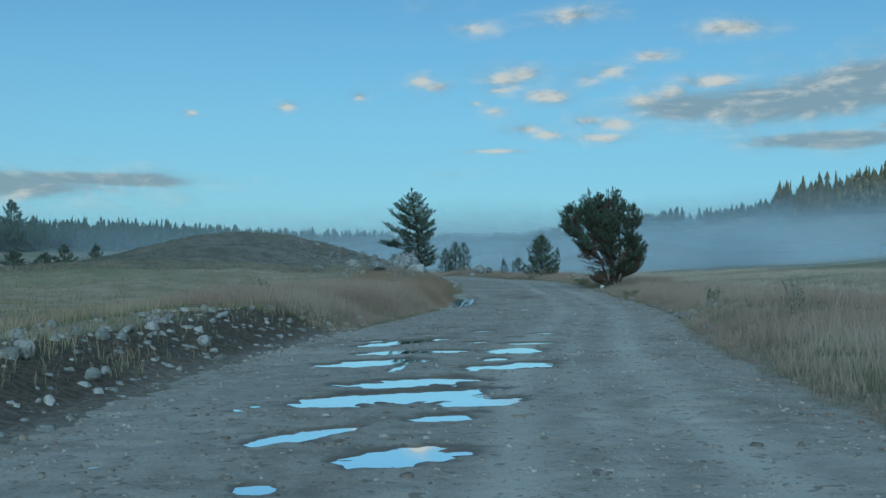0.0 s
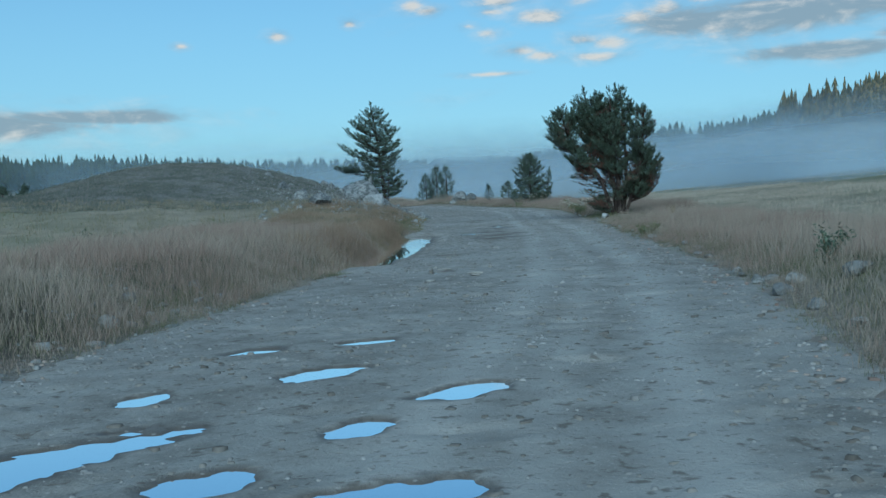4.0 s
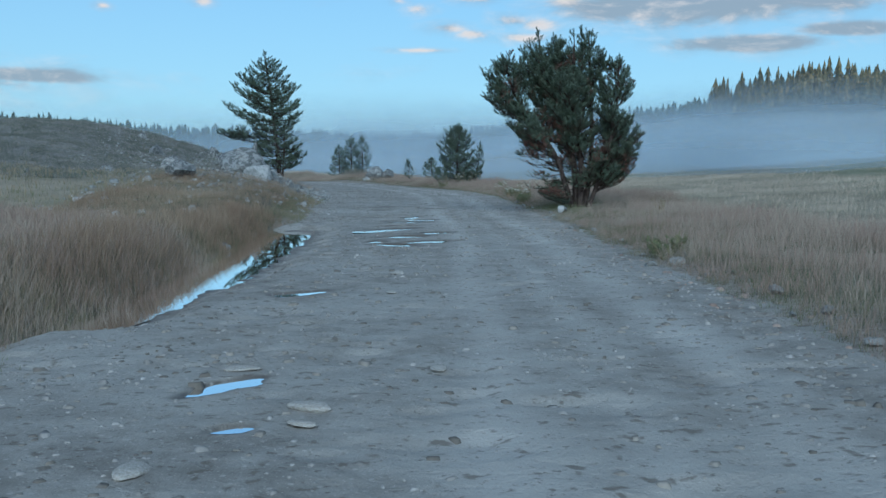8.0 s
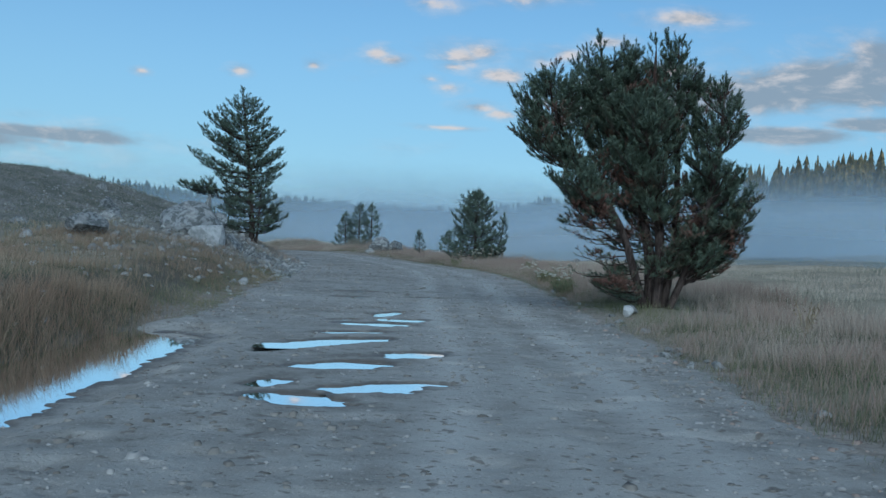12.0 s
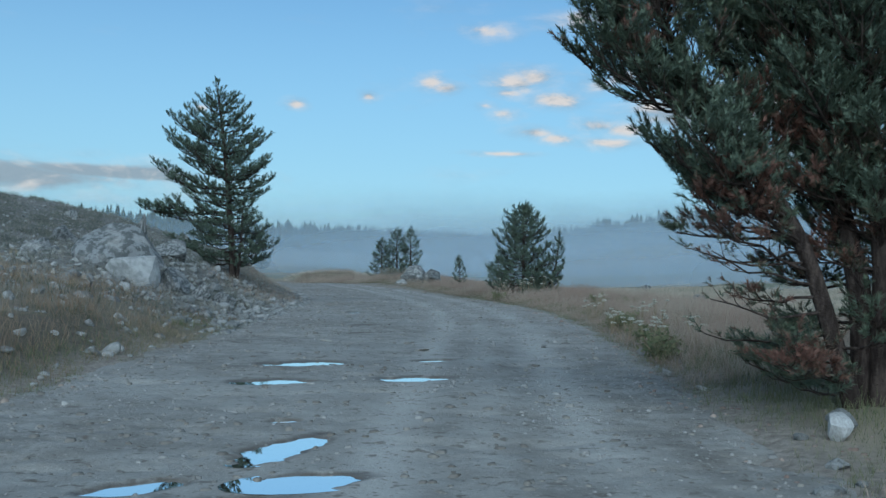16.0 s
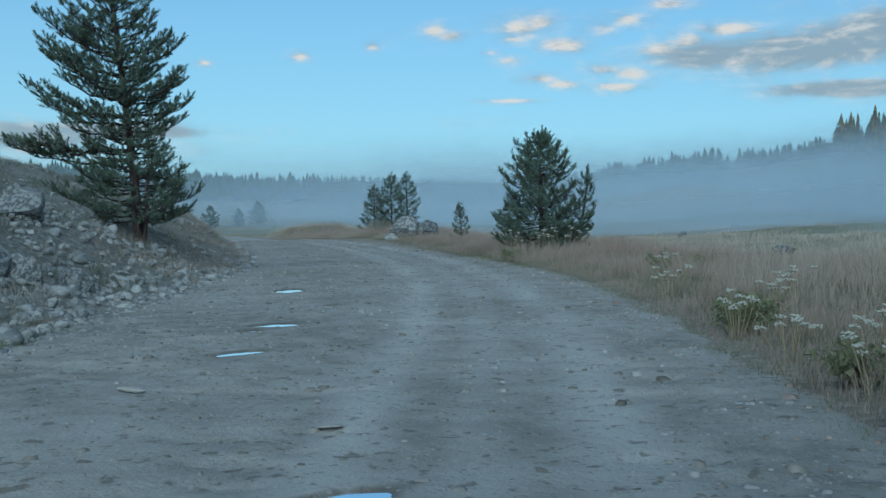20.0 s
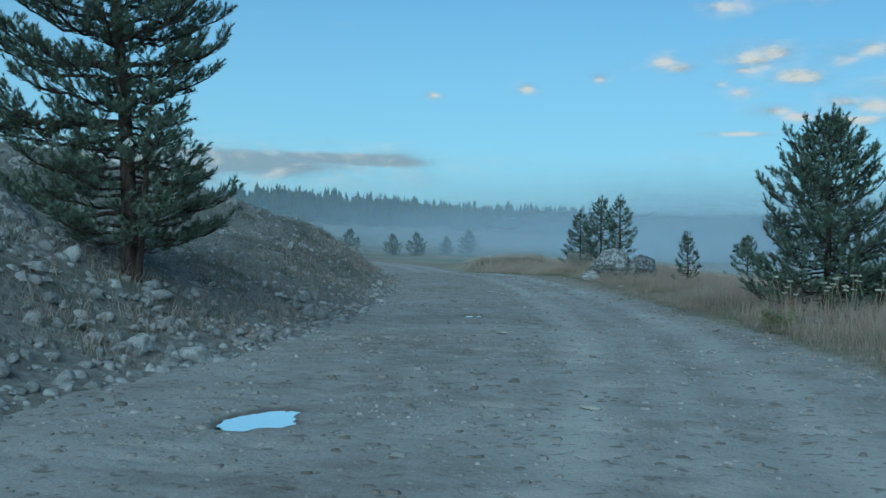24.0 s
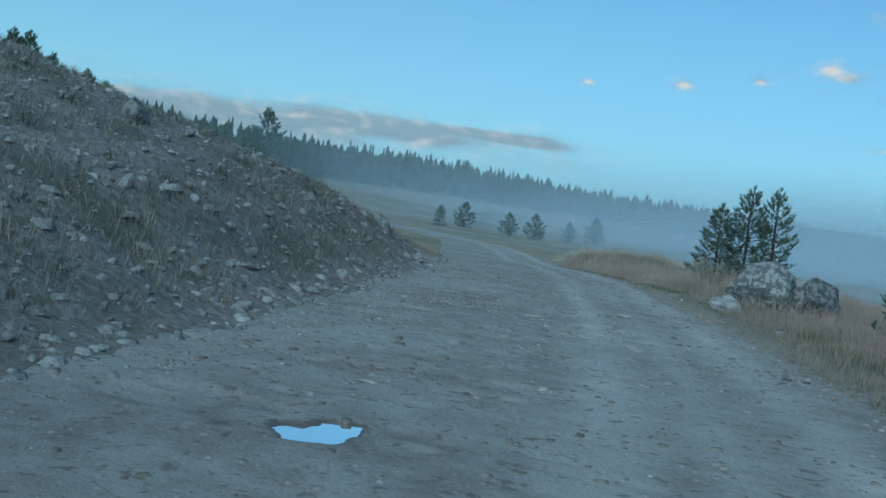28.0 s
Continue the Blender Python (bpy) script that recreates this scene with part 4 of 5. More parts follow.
    for k in range(8):
        root = stem_at(stems[k % 2], rng.uniform(0.15, 0.55))
        az = -1.57 + rng.uniform(-1.1, 0.9)
        r = rng.uniform(0.6, 1.35)
        (bo if k % 2 else dying).reach(root, root + np.array([math.sin(az) * r, math.cos(az) * r, rng.uniform(-0.05, 0.25)]), 0.014, 0.45, 0.06, "low drooping limb near the ground")
    # dying skirts and thin bare twigs low on the stems
    for k in range(34):
        z0, az = 0.25 + 1.7 * rng.uniform(), k * 2.39996 + rng.uniform(-0.4, 0.4)
        s = stems[k % 5]
        r = rng.uniform(0.45, 1.15) * (1.0 if z0 > 0.7 else 0.85)
        root = stem_at(s, z0)
        dying.reach(root, root + np.array([math.sin(az) * r, math.cos(az) * r, rng.uniform(-0.12, 0.22)]), 0.014, 0.40, 0.05, "thin low limb with rust-brown needles")
    sparse = Boughs(t, rng, NEEDLE_RUSTY, needles=14, shoot=0.10, radius=0.045, width=0.010, dense=0.55, lift=0.3)
    for z0, r, up in ((0.9, 1.25, 0.10), (1.15, 1.1, 0.28), (1.35, 1.15, 0.10), (1.6, 0.9, 0.2), (0.7, 1.15, -0.05), (1.45, 0.85, -0.1)):
        root = stem_at(stems[0], z0)
        az = -1.57 + rng.uniform(-0.5, 0.5)
        sparse.reach(root, root + np.array([math.sin(az) * r, math.cos(az) * r, up]), 0.012, 0.35, 0.06, "dead twiggy limb, almost bare")
    return t


def bushy_pine(name, x, y, h, wide, seed, label, count=46, near=True, side=None):
    rng = np.random.default_rng(seed)
    b = Vector((x, y, gz(x, y) - 0.05))
    t = empty(name, b, label, "pine tree")
    small = min(1.0, 0.55 + h / 8)
    bo = Boughs(t, rng, NEEDLE, needles=32 if near else 16, shoot=(0.20 if near else 0.27) * small, radius=(0.070 if near else 0.11) * small, width=0.017 if near else 0.040, dense=2.0 if near else 1.6, lift=0.5)
    stems = [([(0, 0, -0.1), (0.03, 0, h * 0.4), (-0.02, 0.02, h * 0.75), (0, 0, h)], wide, count)]
    if side:
        stems.append(([(side[0] * 0.4, 0, -0.1), (side[0] * 0.85, 0.1, side[1] * 0.4), (side[0], 0.1, side[1])], wide * 0.42, count // 3))
    for pts, w, c in stems:
        s = curve(pts, 6)
        v, f = tube(s, 0.035 * h * 0.5 * (1 - np.linspace(0, 1, len(s))) ** 0.8 + 0.008, 7)
        mesh_object("trunk", v, f, BARK, t, True)
        whorled(bo, s, lambda q: w * float(np.interp(q, [0.0, 0.15, 0.4, 0.7, 0.9, 1.0], [0.92, 1.08, 0.92, 0.50, 0.20, 0.06])), 0.03, c, rng, 0.02, (-0.05, 0.50), 0.16, 0.10)
    return t


left_pine()
right_pine()
bushy_pine("young_pine", 4.65, 74.8, 3.65, 1.4, 21, "dense bushy young pine with a lower side top in roadside grass", 96, True, (1.45, 2.45))
bushy_pine("pine_sapling", 1.75, 88.4, 1.55, 0.42, 22, "slender little pine sapling standing in tall dry grass", 22)
bushy_pine("young_pine", -3.75, 112.5, 4.35, 1.1, 23, "young pine in a tight clump behind a boulder", 60, True)
bushy_pine("young_pine", -2.65, 112.0, 4.3, 1.0, 24, "young pine in a tight clump behind a boulder", 50, True)
bushy_pine("young_pine", -4.95, 113.0, 3.5, 1.1, 25, "young pine in a tight clump behind a boulder", 48, True)
bushy_pine("young_pine", 4.2, 114.8, 2.4, 1.0, 26, "small rounded pine fading into the valley mist", 30, False)

# small trees standing about the far road and hollow: azimuth from the last bend, distance, height
spare = bushy_pine("young_pine", -39.4, 212.7, 2.7, 1.1, 27, "dark rounded pine on a grassy rise in the mist", 40, False)
spare2 = bushy_pine("young_pine", -43.0, 97.0, 3.2, 0.95, 28, "narrow dark pine on a grassy rise in the mist", 40, False)
MID = [(-53.3, 197.2, 0.9, 1), (-53.9, 207.8, 1.35, 0), (-44.5, 200.6, 1.15, 0), (-41.1, 201.7, 1.25, 0), (-40.8, 233.0, 1.5, 0), (-47.0, 138.0, 1.5, 0), (-56.0, 120.0, 1.5, 0),
       (11.5, 296.0, 3.3, 0), (14.5, 300.0, 2.9, 0), (8.6, 294.0, 2.4, 0)]
for x, y, k, which in MID:
    m = Matrix.Translation((x, y, gz(x, y) - 0.3)) @ Matrix.Rotation(x * 1.7, 4, "Z") @ Matrix.Scale(k, 4)
    copy_thing((spare, spare2)[which], m)
for x, y, k in ((-52.0, 88.0, 1.0), (-49.0, 90.0, 0.85), (-55.5, 86.0, 1.1), (-47.0, 93.0, 0.8)):
    copy_thing(spare, Matrix.Translation((x, y, gz(x, y) - 0.05)) @ Matrix.Rotation(x, 4, "Z") @ Matrix.Diagonal((1.9 * k, 1.9 * k, 1.1 * k, 1)))


def spire(rng, h, w, tiers=6, n=5):
    """A far conifer: ragged tiers round a stem."""
    v, f = [], []
    for q in range(tiers):
        z0 = h * (0.10 + 0.84 * q / tiers)
        z1 = z0 + h * 0.24
        r = w * (1 - q / tiers) ** 0.7 * rng.uniform(0.55, 1.3)
        a0 = rng.uniform(0, 6)
        c = len(v)
        v.append((rng.normal(0, 0.02 * h), rng.normal(0, 0.02 * h), min(z1, h)))
        for g in range(n):
            a = a0 + 2 * math.pi * g / n
            rr = r * rng.uniform(0.55, 1.15)
            v.append((rr * math.cos(a), rr * math.sin(a), z0 - 0.04 * h * rng.uniform(0, 1)))
            a += math.pi / n
            v.append((rr * 0.45 * math.cos(a), rr * 0.45 * math.sin(a), z0 + 0.07 * h))
        for g in range(2 * n):
            f.append((c, c + 1 + g, c + 1 + (g + 1) % (2 * n)))
    return np.array(v), np.array(f)


def woods(name, label, places, heights, widths, mat, seed, tiers=6, n_side=5):
    rng = np.random.default_rng(seed)
    kinds = [spire(rng, 1.0, 1.0, tiers, n_side) for _ in range(10)]
    V, F, T, n = [], [], [], 0
    zs = ground_z(places[:, 0], places[:, 1])
    for (x, y), z, h, w in zip(places, zs, heights, widths):
        v, f = kinds[rng.integers(10)]
        a = rng.uniform(0, 6.28)
        c, s = math.cos(a), math.sin(a)
        p = np.stack([(v[:, 0] * c - v[:, 1] * s) * w + x, (v[:, 0] * s + v[:, 1] * c) * w + y, v[:, 2] * h + z - 0.3], 1)
        V.append(p)
        F.append(f + n)
        T.append(v[:, 2] * 0.3)
        n += len(v)
    ob = mesh_object(name, np.vstack(V), np.vstack(F), mat, attrs={"tip": np.concatenate(T)})
    return tagged(ob, label, "woods", kind="stuff")


def ridge_places(seed, n, a0, a1, lo, hi):
    rng = np.random.default_rng(seed)
    a = rng.uniform(a0, a1, n)
    run = np.interp(a, [-180, -60, -35, -20, 0, 12, 20, 40, 180], [300, 230, 290, 390, 460, 420, 330, 300, 300])
    r = run * rng.uniform(lo, hi, n)
    return np.stack([2 + r * np.sin(np.radians(a)), 30 + r * np.cos(np.radians(a))], 1), rng


pl, rng = ridge_places(31, 5200, -75, 12, 0.80, 1.12)
woods("ridge_forest", "dark conifer forest along a low misty ridge", pl, np.clip(rng.lognormal(1.93, 0.2, 5200), 3.5, 9.5), rng.uniform(1.8, 3.3, 5200), NEEDLE_FAR, 32)
pl, rng = ridge_places(33, 2600, 6, 60, 0.92, 1.25)
woods("ridge_forest", "conifer forest on the far valley side above the mist", pl, np.clip(rng.lognormal(1.6, 0.18, 2600), 3.5, 7.5), rng.uniform(1.5, 2.4, 2600), NEEDLE_FAR, 34)
pl, rng = ridge_places(35, 950, 17.5, 50, 0.84, 0.97)
woods("autumn_forest", "tall conifers and yellowing larches with the last warm light in their colour", pl, np.clip(rng.lognormal(2.12, 0.24, 950), 5.0, 13.0), rng.uniform(1.5, 2.7, 950), NEEDLE_GOLD, 36, 13, 7)
# tall lone pines that stand over the near ridge
for x, y, k in ((-172.3, 234.2, 4.6), (-170.0, 236.5, 5.0), (-166.5, 240.0, 4.3), (-164.8, 242.0, 3.9), (-167.8, 252.6, 4.2), (-164.5, 255.5, 3.7), (-140.3, 286.4, 4.5)):
    copy_thing(spare, Matrix.Translation((x, y, gz(x, y) - 0.3)) @ Matrix.Rotation(x * 1.3, 4, "Z") @ Matrix.Diagonal((k * 0.85, k * 0.85, k, 1)))


# ---- mist ----
def mist_bank(radius, a0, a1, height, mat, seed, low=-1.0):
    n, k = 60, 8
    a = np.radians(np.linspace(a0, a1, n))
    r = radius * (1 + 0.05 * np.sin(a * 7 + seed) + 0.03 * np.sin(a * 17 + seed * 2))
    z = np.linspace(low, height, k)
    A, Zz = np.meshgrid(a, z)
    R = np.meshgrid(r, z)[0]
    v = np.stack([0 + R * np.sin(A), 42 + R * np.cos(A), Zz], -1).reshape(-1, 3)
    i = np.arange(n * k).reshape(k, n)
    q = np.stack([i[:-1, :-1], i[:-1, 1:], i[1:, 1:], i[1:, :-1]], -1).reshape(-1, 4)
    u = np.linspace(0, 1, n)
    thick = np.minimum(step(u, 0, 0.12), step(1 - u, 0, 0.12))
    deg = np.degrees(A)
    heavy = np.interp(deg, [-70, -40, -22, -5, 8, 60], [0.20, 0.24, 0.42, 0.95, 1.1, 1.05])
    ob = mesh_object("mist_bank", v, q, mat, smooth_shade=True, attrs={"thick": np.tile(thick, k) * heavy.ravel(), "lift": (radius / 310 * (8.0 * step(deg, 2, 28) - 2.0 * step(-deg, 25, 50))).ravel()})
    return tagged(ob, "thin blue-grey ground mist lying across the valley", "mist", kind="stuff")


for n, (r, a0, a1, h, dens, top, fade) in enumerate([(48, 18, 92, 8, 0.30, 2.7, 2.1), (64, 8, 88, 11, 0.40, 3.0, 2.5), (82, -6, 80, 14, 0.40, 3.9, 2.8), (115, -40, 75, 22, 0.26, 4.8, 4.0), (168, -68, 75, 36, 0.50, 8.5, 6.0), (240, -75, 75, 50, 0.52, 12.5, 8.5), (275, -75, 72, 58, 0.50, 14.5, 10.0)]):
    mist_bank(r, a0, a1, h, mist_material("mist", dens, top, fade), n)


# ---- rocks ----
def rock_mesh(name, seed, detail, rough, squash=(1, 1, 0.75), facets=5, mat=None):
    rng = np.random.default_rng(seed)
    bm = bmesh.new()
    bmesh.ops.create_icosphere(bm, subdivisions=detail, radius=1.0)
    planes = [(Vector(rng.normal(size=3)).normalized(), rng.uniform(0.45, 0.82)) for _ in range(facets)]
    off = Vector(rng.uniform(-20, 20, 3))
    for v in bm.verts:
        c = v.co
        for n, h in planes:
            over = c.dot(n) - h
            if over > 0:
                c = c - n * over * 0.9
        c = c * (1 + rough * noise.fractal(c * 1.3 + off, 1.0, 2.1, 4))
        v.co = Vector((c.x * squash[0], c.y * squash[1], c.z * squash[2]))
    me = bpy.data.meshes.new(name)
    bm.to_mesh(me)
    bm.free()
    me.materials.append(mat or ROCK)
    return me


STONES = [rock_mesh("rock", 100 + k, 2, 0.09, (1.0, 0.8 + 0.05 * (k % 4), 0.55 + 0.06 * (k % 5)), 10) for k in range(9)]
PALE = plain("pale_road_stone", (0.27, 0.245, 0.21), (0.42, 0.395, 0.355), 9.0, 0.9)
FLAGS = [rock_mesh("road_stone", 180 + k, 2, 0.14, (1.0, 0.6, 0.3), 5, PALE) for k in range(4)]
BOULDERS = [rock_mesh("boulder", 140 + k, 4, 0.13, (1.0, 0.85, 0.82), 15, LICHEN) for k in range(5)]


def put_rock(x, y, size, k, label, name="rock", meshes=None, sink=0.3, group="", turn=None, tilt=0.25, z=None):
    meshes = meshes or STONES
    rng = random.Random(int(x * 131 + y * 977) + k)
    ob = new(name, meshes[k % len(meshes)])
    base = gz(x, y) if z is None else z
    sx, sy, sz = size if isinstance(size, tuple) else (size, size, size)
    ob.location = (x, y, base + sz * 0.5 - sink * sz)
    ob.rotation_euler = (rng.uniform(-tilt, tilt), rng.uniform(-tilt, tilt), rng.uniform(0, 6.28) if turn is None else turn)
    ob.scale = (sx / 2, sy / 2, sz / 1.5)
    return tagged(ob, label, "rock", group)


BIG = [(-5.0, 56.9, 1.7, 0.9, 1.15, 0), (-5.6, 57.9, 2.5, 1.7, 1.75, 1), (-4.55, 58.6, 1.5, 1.2, 1.0, 1), (-3.95, 58.6, 0.9, 0.8, 0.75, 3), (-3.7, 59.6, 0.8, 0.7, 0.55, 1), (-7.3, 51.6, 1.75, 1.3, 1.2, 2), (-6.7, 59.0, 1.6, 1.2, 1.2, 2),
       (-5.5, 58.6, 0.7, 0.5, 2.2, 3), (-10.3, 63.5, 1.5, 1.1, 0.95, 3), (-9.2, 69.8, 1.4, 1.1, 1.2, 4), (-7.6, 65.6, 0.9, 0.7, 0.75, 1), (-6.0, 62.8, 1.5, 1.0, 1.1, 2), (-9.0, 57.0, 0.9, 0.7, 0.6, 4), (-12.6, 60.0, 1.2, 0.8, 0.5, 1),
       (-7.3, 62.2, 1.3, 1.0, 1.0, 3), (-13.0, 72.0, 1.5, 1.2, 1.0, 4), (-11.2, 66.6, 1.1, 0.8, 0.7, 2), (-15.6, 78.5, 1.0, 0.8, 0.6, 4), (-12.0, 84.0, 1.5, 0.8, 0.8, 1), (-11.5, 94.0, 1.4, 0.9, 0.7, 3)]
SLAB = [rock_mesh("boulder", 146, 4, 0.10, (1.0, 0.85, 0.8), 15, plain("slab_granite", (0.24, 0.24, 0.235), (0.40, 0.395, 0.38), 5.0, 0.9, 0.6))]
for x, y, a, b, c, k in BIG:
    put_rock(x, y, (a, b, c), k, "big pale granite boulder on a rubble slope" if k == 0 else "big lichen-mottled granite boulder on a rubble slope", "boulder", SLAB if k == 0 else BOULDERS, 0.22 if c > 1.05 else 0.42, "boulders on the slope", turn=0.2 if k == 0 else None, tilt=0.12)
put_rock(-0.95, 90.2, (1.7, 1.4, 1.2), 1, "lichen-mottled granite boulder beside the road in dry grass", "boulder", BOULDERS, 0.12, turn=0.3)
put_rock(0.15, 90.7, (1.9, 1.3, 1.05), 3, "smaller lichen-mottled boulder leaning on a larger one", "boulder", BOULDERS, 0.12, turn=1.0)
put_rock(4.5, 102.1, (1.1, 0.8, 0.6), 1, "dark rock half hidden in dry grass", sink=0.1, meshes=BOULDERS)
put_rock(-1.4, 89.2, (0.85, 0.6, 0.55), 2, "small pale rock at the foot of a boulder", turn=0.5)
put_rock(6.05, 41.6, (0.33, 0.28, 0.32), 0, "white rock at the foot of a roadside pine", sink=0.15, meshes=[rock_mesh("rock", 200, 2, 0.10, (1.0, 0.85, 0.9), 9, plain("white_stone", (0.32, 0.31, 0.295), (0.46, 0.45, 0.43), 8.0, 0.9))])
put_rock(6.15, 41.9, (0.35, 0.3, 0.3), 5, "grey rock at the foot of a roadside pine", sink=0.15)
put_rock(11.1, 71.4, (0.85, 0.65, 0.42), 0, "grey lichen-covered rock in a grassy meadow", sink=0.05, meshes=BOULDERS)
put_rock(13.8, 101.7, (1.0, 0.7, 0.55), 2, "dark rock in a misty meadow", sink=0.05, meshes=BOULDERS)
put_rock(30.0, 128.0, (1.3, 0.9, 0.6), 3, "dark rock in a misty meadow", sink=0.05, meshes=BOULDERS)
for k, (x, y, s) in enumerate([(-6.35, 2.9, 0.46), (-5.1, 1.6, 0.42), (-5.9, -0.7, 0.34), (-6.4, -0.4, 0.30), (-6.1, -2.8, 0.40), (-5.7, -5.0, 0.36), (-7.0, 4.4, 0.30), (-6.2, 3.3, 0.34), (-5.9, 8.3, 0.40), (-5.3, 7.9, 0.36), (-7.3, -0.6, 0.32), (-6.7, -1.6, 0.36),
                               (-5.0, 8.8, 0.28), (-6.6, 7.2, 0.3), (-5.6, 4.6, 0.26), (-7.6, 1.6, 0.3), (-6.0, 0.6, 0.24), (-7.2, -3.4, 0.34)]):
    put_rock(x, y, (s, s * 0.8, s * 0.75), k, "pale field stone on a dark earth bank", group="stones on the bank")
for k, (x, y, s) in enumerate([(4.6, 11.6, 0.5), (5.3, 11.0, 0.55), (4.45, 9.9, 0.34), (5.0, 12.4, 0.4), (5.5, 26.4, 0.34), (4.9, 13.2, 0.3), (5.4, 9.2, 0.36), (4.35, 8.4, 0.28), (5.6, 22.6, 0.3), (5.75, 24.6, 0.2), (5.55, 21.0, 0.26), (5.9, 27.6, 0.2), (6.0, 30.4, 0.22), (4.1, 6.4, 0.3), (4.4, 4.0, 0.3), (3.9, 1.0, 0.26), (5.4, 72.0, 0.22), (4.4, 73.3, 0.34), (3.3, 76.3, 0.2), (-0.1, 86.0, 0.28)]):
    put_rock(x, y, (s, s * 0.85, s * 0.6), k, "grey stone lying along the grassy road verge", group="stones on the verge")
rng = np.random.default_rng(50)
for k in range(46):
    y = rng.uniform(12, 50) if k % 3 else rng.uniform(33, 42)
    cx, hw = np.interp(y, CL[:, 1], CL[:, 0]), np.interp(y, CL[:, 1], CL[:, 2])
    s = float(np.clip(rng.lognormal(-1.75, 0.4), 0.1, 0.34))
    put_rock(cx + hw + rng.uniform(-0.15, 0.45), y, (s, s * 0.8, s * 0.6), k, "grey stone lying along the grassy road verge", group="stones on the verge")
rng = np.random.default_rng(51)
kept = 0
while kept < 275:
    y = rng.uniform(53, 98)
    cx, hw = np.interp(y, CL[:, 1], CL[:, 0]), np.interp(y, CL[:, 1], CL[:, 2])
    out = rng.exponential(2.6) + 0.25
    if out > 13 or (out > 5 and rng.uniform() < 0.3):
        continue
    s = float(np.clip(rng.lognormal(-1.35, 0.45), 0.14, 0.7)) * (1.05 if y < 66 else 0.60)
    put_rock(cx - hw - 0.15 - out, y, (s, s * rng.uniform(0.65, 0.95), s * rng.uniform(0.5, 0.8)), kept, "pale angular stone on the rubble slope", group="stones on the slope", tilt=0.6)
    kept += 1


def scatter_stones(name, label, x, y, z, size, seed, mat):
    """Small stones as one mesh: skewed little blocks."""
    rng = np.random.default_rng(seed)
    n = len(x)
    cube = np.array([(-1, -1, -1), (1, -1, -1), (1, 1, -1), (-1, 1, -1), (-1, -1, 1), (1, -1, 1), (1, 1, 1), (-1, 1, 1)], float) * 0.5
    cube[4:, :2] *= 0.6
    tri = np.array([(0, 1, 5, 4), (1, 2, 6, 5), (2, 3, 7, 6), (3, 0, 4, 7), (4, 5, 6, 7)])
    v = cube[None] * (1 + rng.uniform(-0.35, 0.35, (n, 8, 3)))
    v = v * (size[:, None] * np.stack([np.ones(n), rng.uniform(0.5, 1.0, n), rng.uniform(0.22, 0.5, n)], 1))[:, None]
    a = rng.uniform(0, 6.28, n)
    c, s = np.cos(a)[:, None], np.sin(a)[:, None]
    px, py = v[..., 0] * c - v[..., 1] * s, v[..., 0] * s + v[..., 1] * c
    v = np.stack([px + x[:, None], py + y[:, None], v[..., 2] + z[:, None] + size[:, None] * 0.03], -1).reshape(-1, 3)
    f = (tri[None] + (np.arange(n) * 8)[:, None, None]).reshape(-1, 4)
    return tagged(mesh_object(name, v, f, mat, smooth_shade=False), label, "stones", kind="stuff")


def road_points(rng, n, y0, y1, spread=0.98):
    cy = rng.uniform(y0, y1, n)
    hw = np.interp(cy, CL[:, 1], CL[:, 2])
    d = rng.uniform(-1, 1, n) * hw * spread
    tx, ty = np.interp(cy, CL[:, 1], CT[:, 0]), np.interp(cy, CL[:, 1], CT[:, 1])
    return np.interp(cy, CL[:, 1], CL[:, 0]) + d * ty, cy - d * tx, cy, d, hw


rng = np.random.default_rng(61)
x, y, cy, d, hw = road_points(rng, 56000, -20, 104)
clump = fbm(x / 1.3, y / 1.3, 3, 65)
keep = (rng.uniform(size=len(x)) < 0.12 + 2.0 * np.clip(clump, 0, 1)) | (np.abs(d) > hw - 0.7)
x, y, cy, d, hw = x[keep], y[keep], cy[keep], d[keep], hw[keep]
z, wet = road_z(x, y, cy, d, hw)
dry = wet < 0.3
size = np.clip(rng.lognormal(-3.8, 0.55, len(x)), 0.009, 0.10)
scatter_stones("road_gravel", "loose grey and tan gravel on a dirt road", x[dry], y[dry], z[dry], size[dry], 62, plain("gravel", (0.17, 0.157, 0.14), (0.36, 0.34, 0.315), 1.7, 0.9))
x, y, cy, d, hw = road_points(rng, 30000, -20, 104)
keep = rng.uniform(size=len(x)) < 0.25 + 1.6 * np.clip(fbm(x / 1.6, y / 1.6, 3, 66), 0, 1) * (0.3 + 0.7 * step(np.abs(d - 1.4), 0.5, 1.6))
x, y, cy, d, hw = x[keep], y[keep], cy[keep], d[keep], hw[keep]
z, wet = road_z(x, y, cy, d, hw)
dry = wet < 0.2
scatter_stones("road_clods", "dark crumbled dirt clods and flat stones on a road", x[dry], y[dry], z[dry] - 0.004, np.clip(rng.lognormal(-3.05, 0.42, len(x)), 0.022, 0.11)[dry], 63, plain("dirt_clod", (0.11, 0.096, 0.08), (0.28, 0.255, 0.22), 0.9, 0.92))
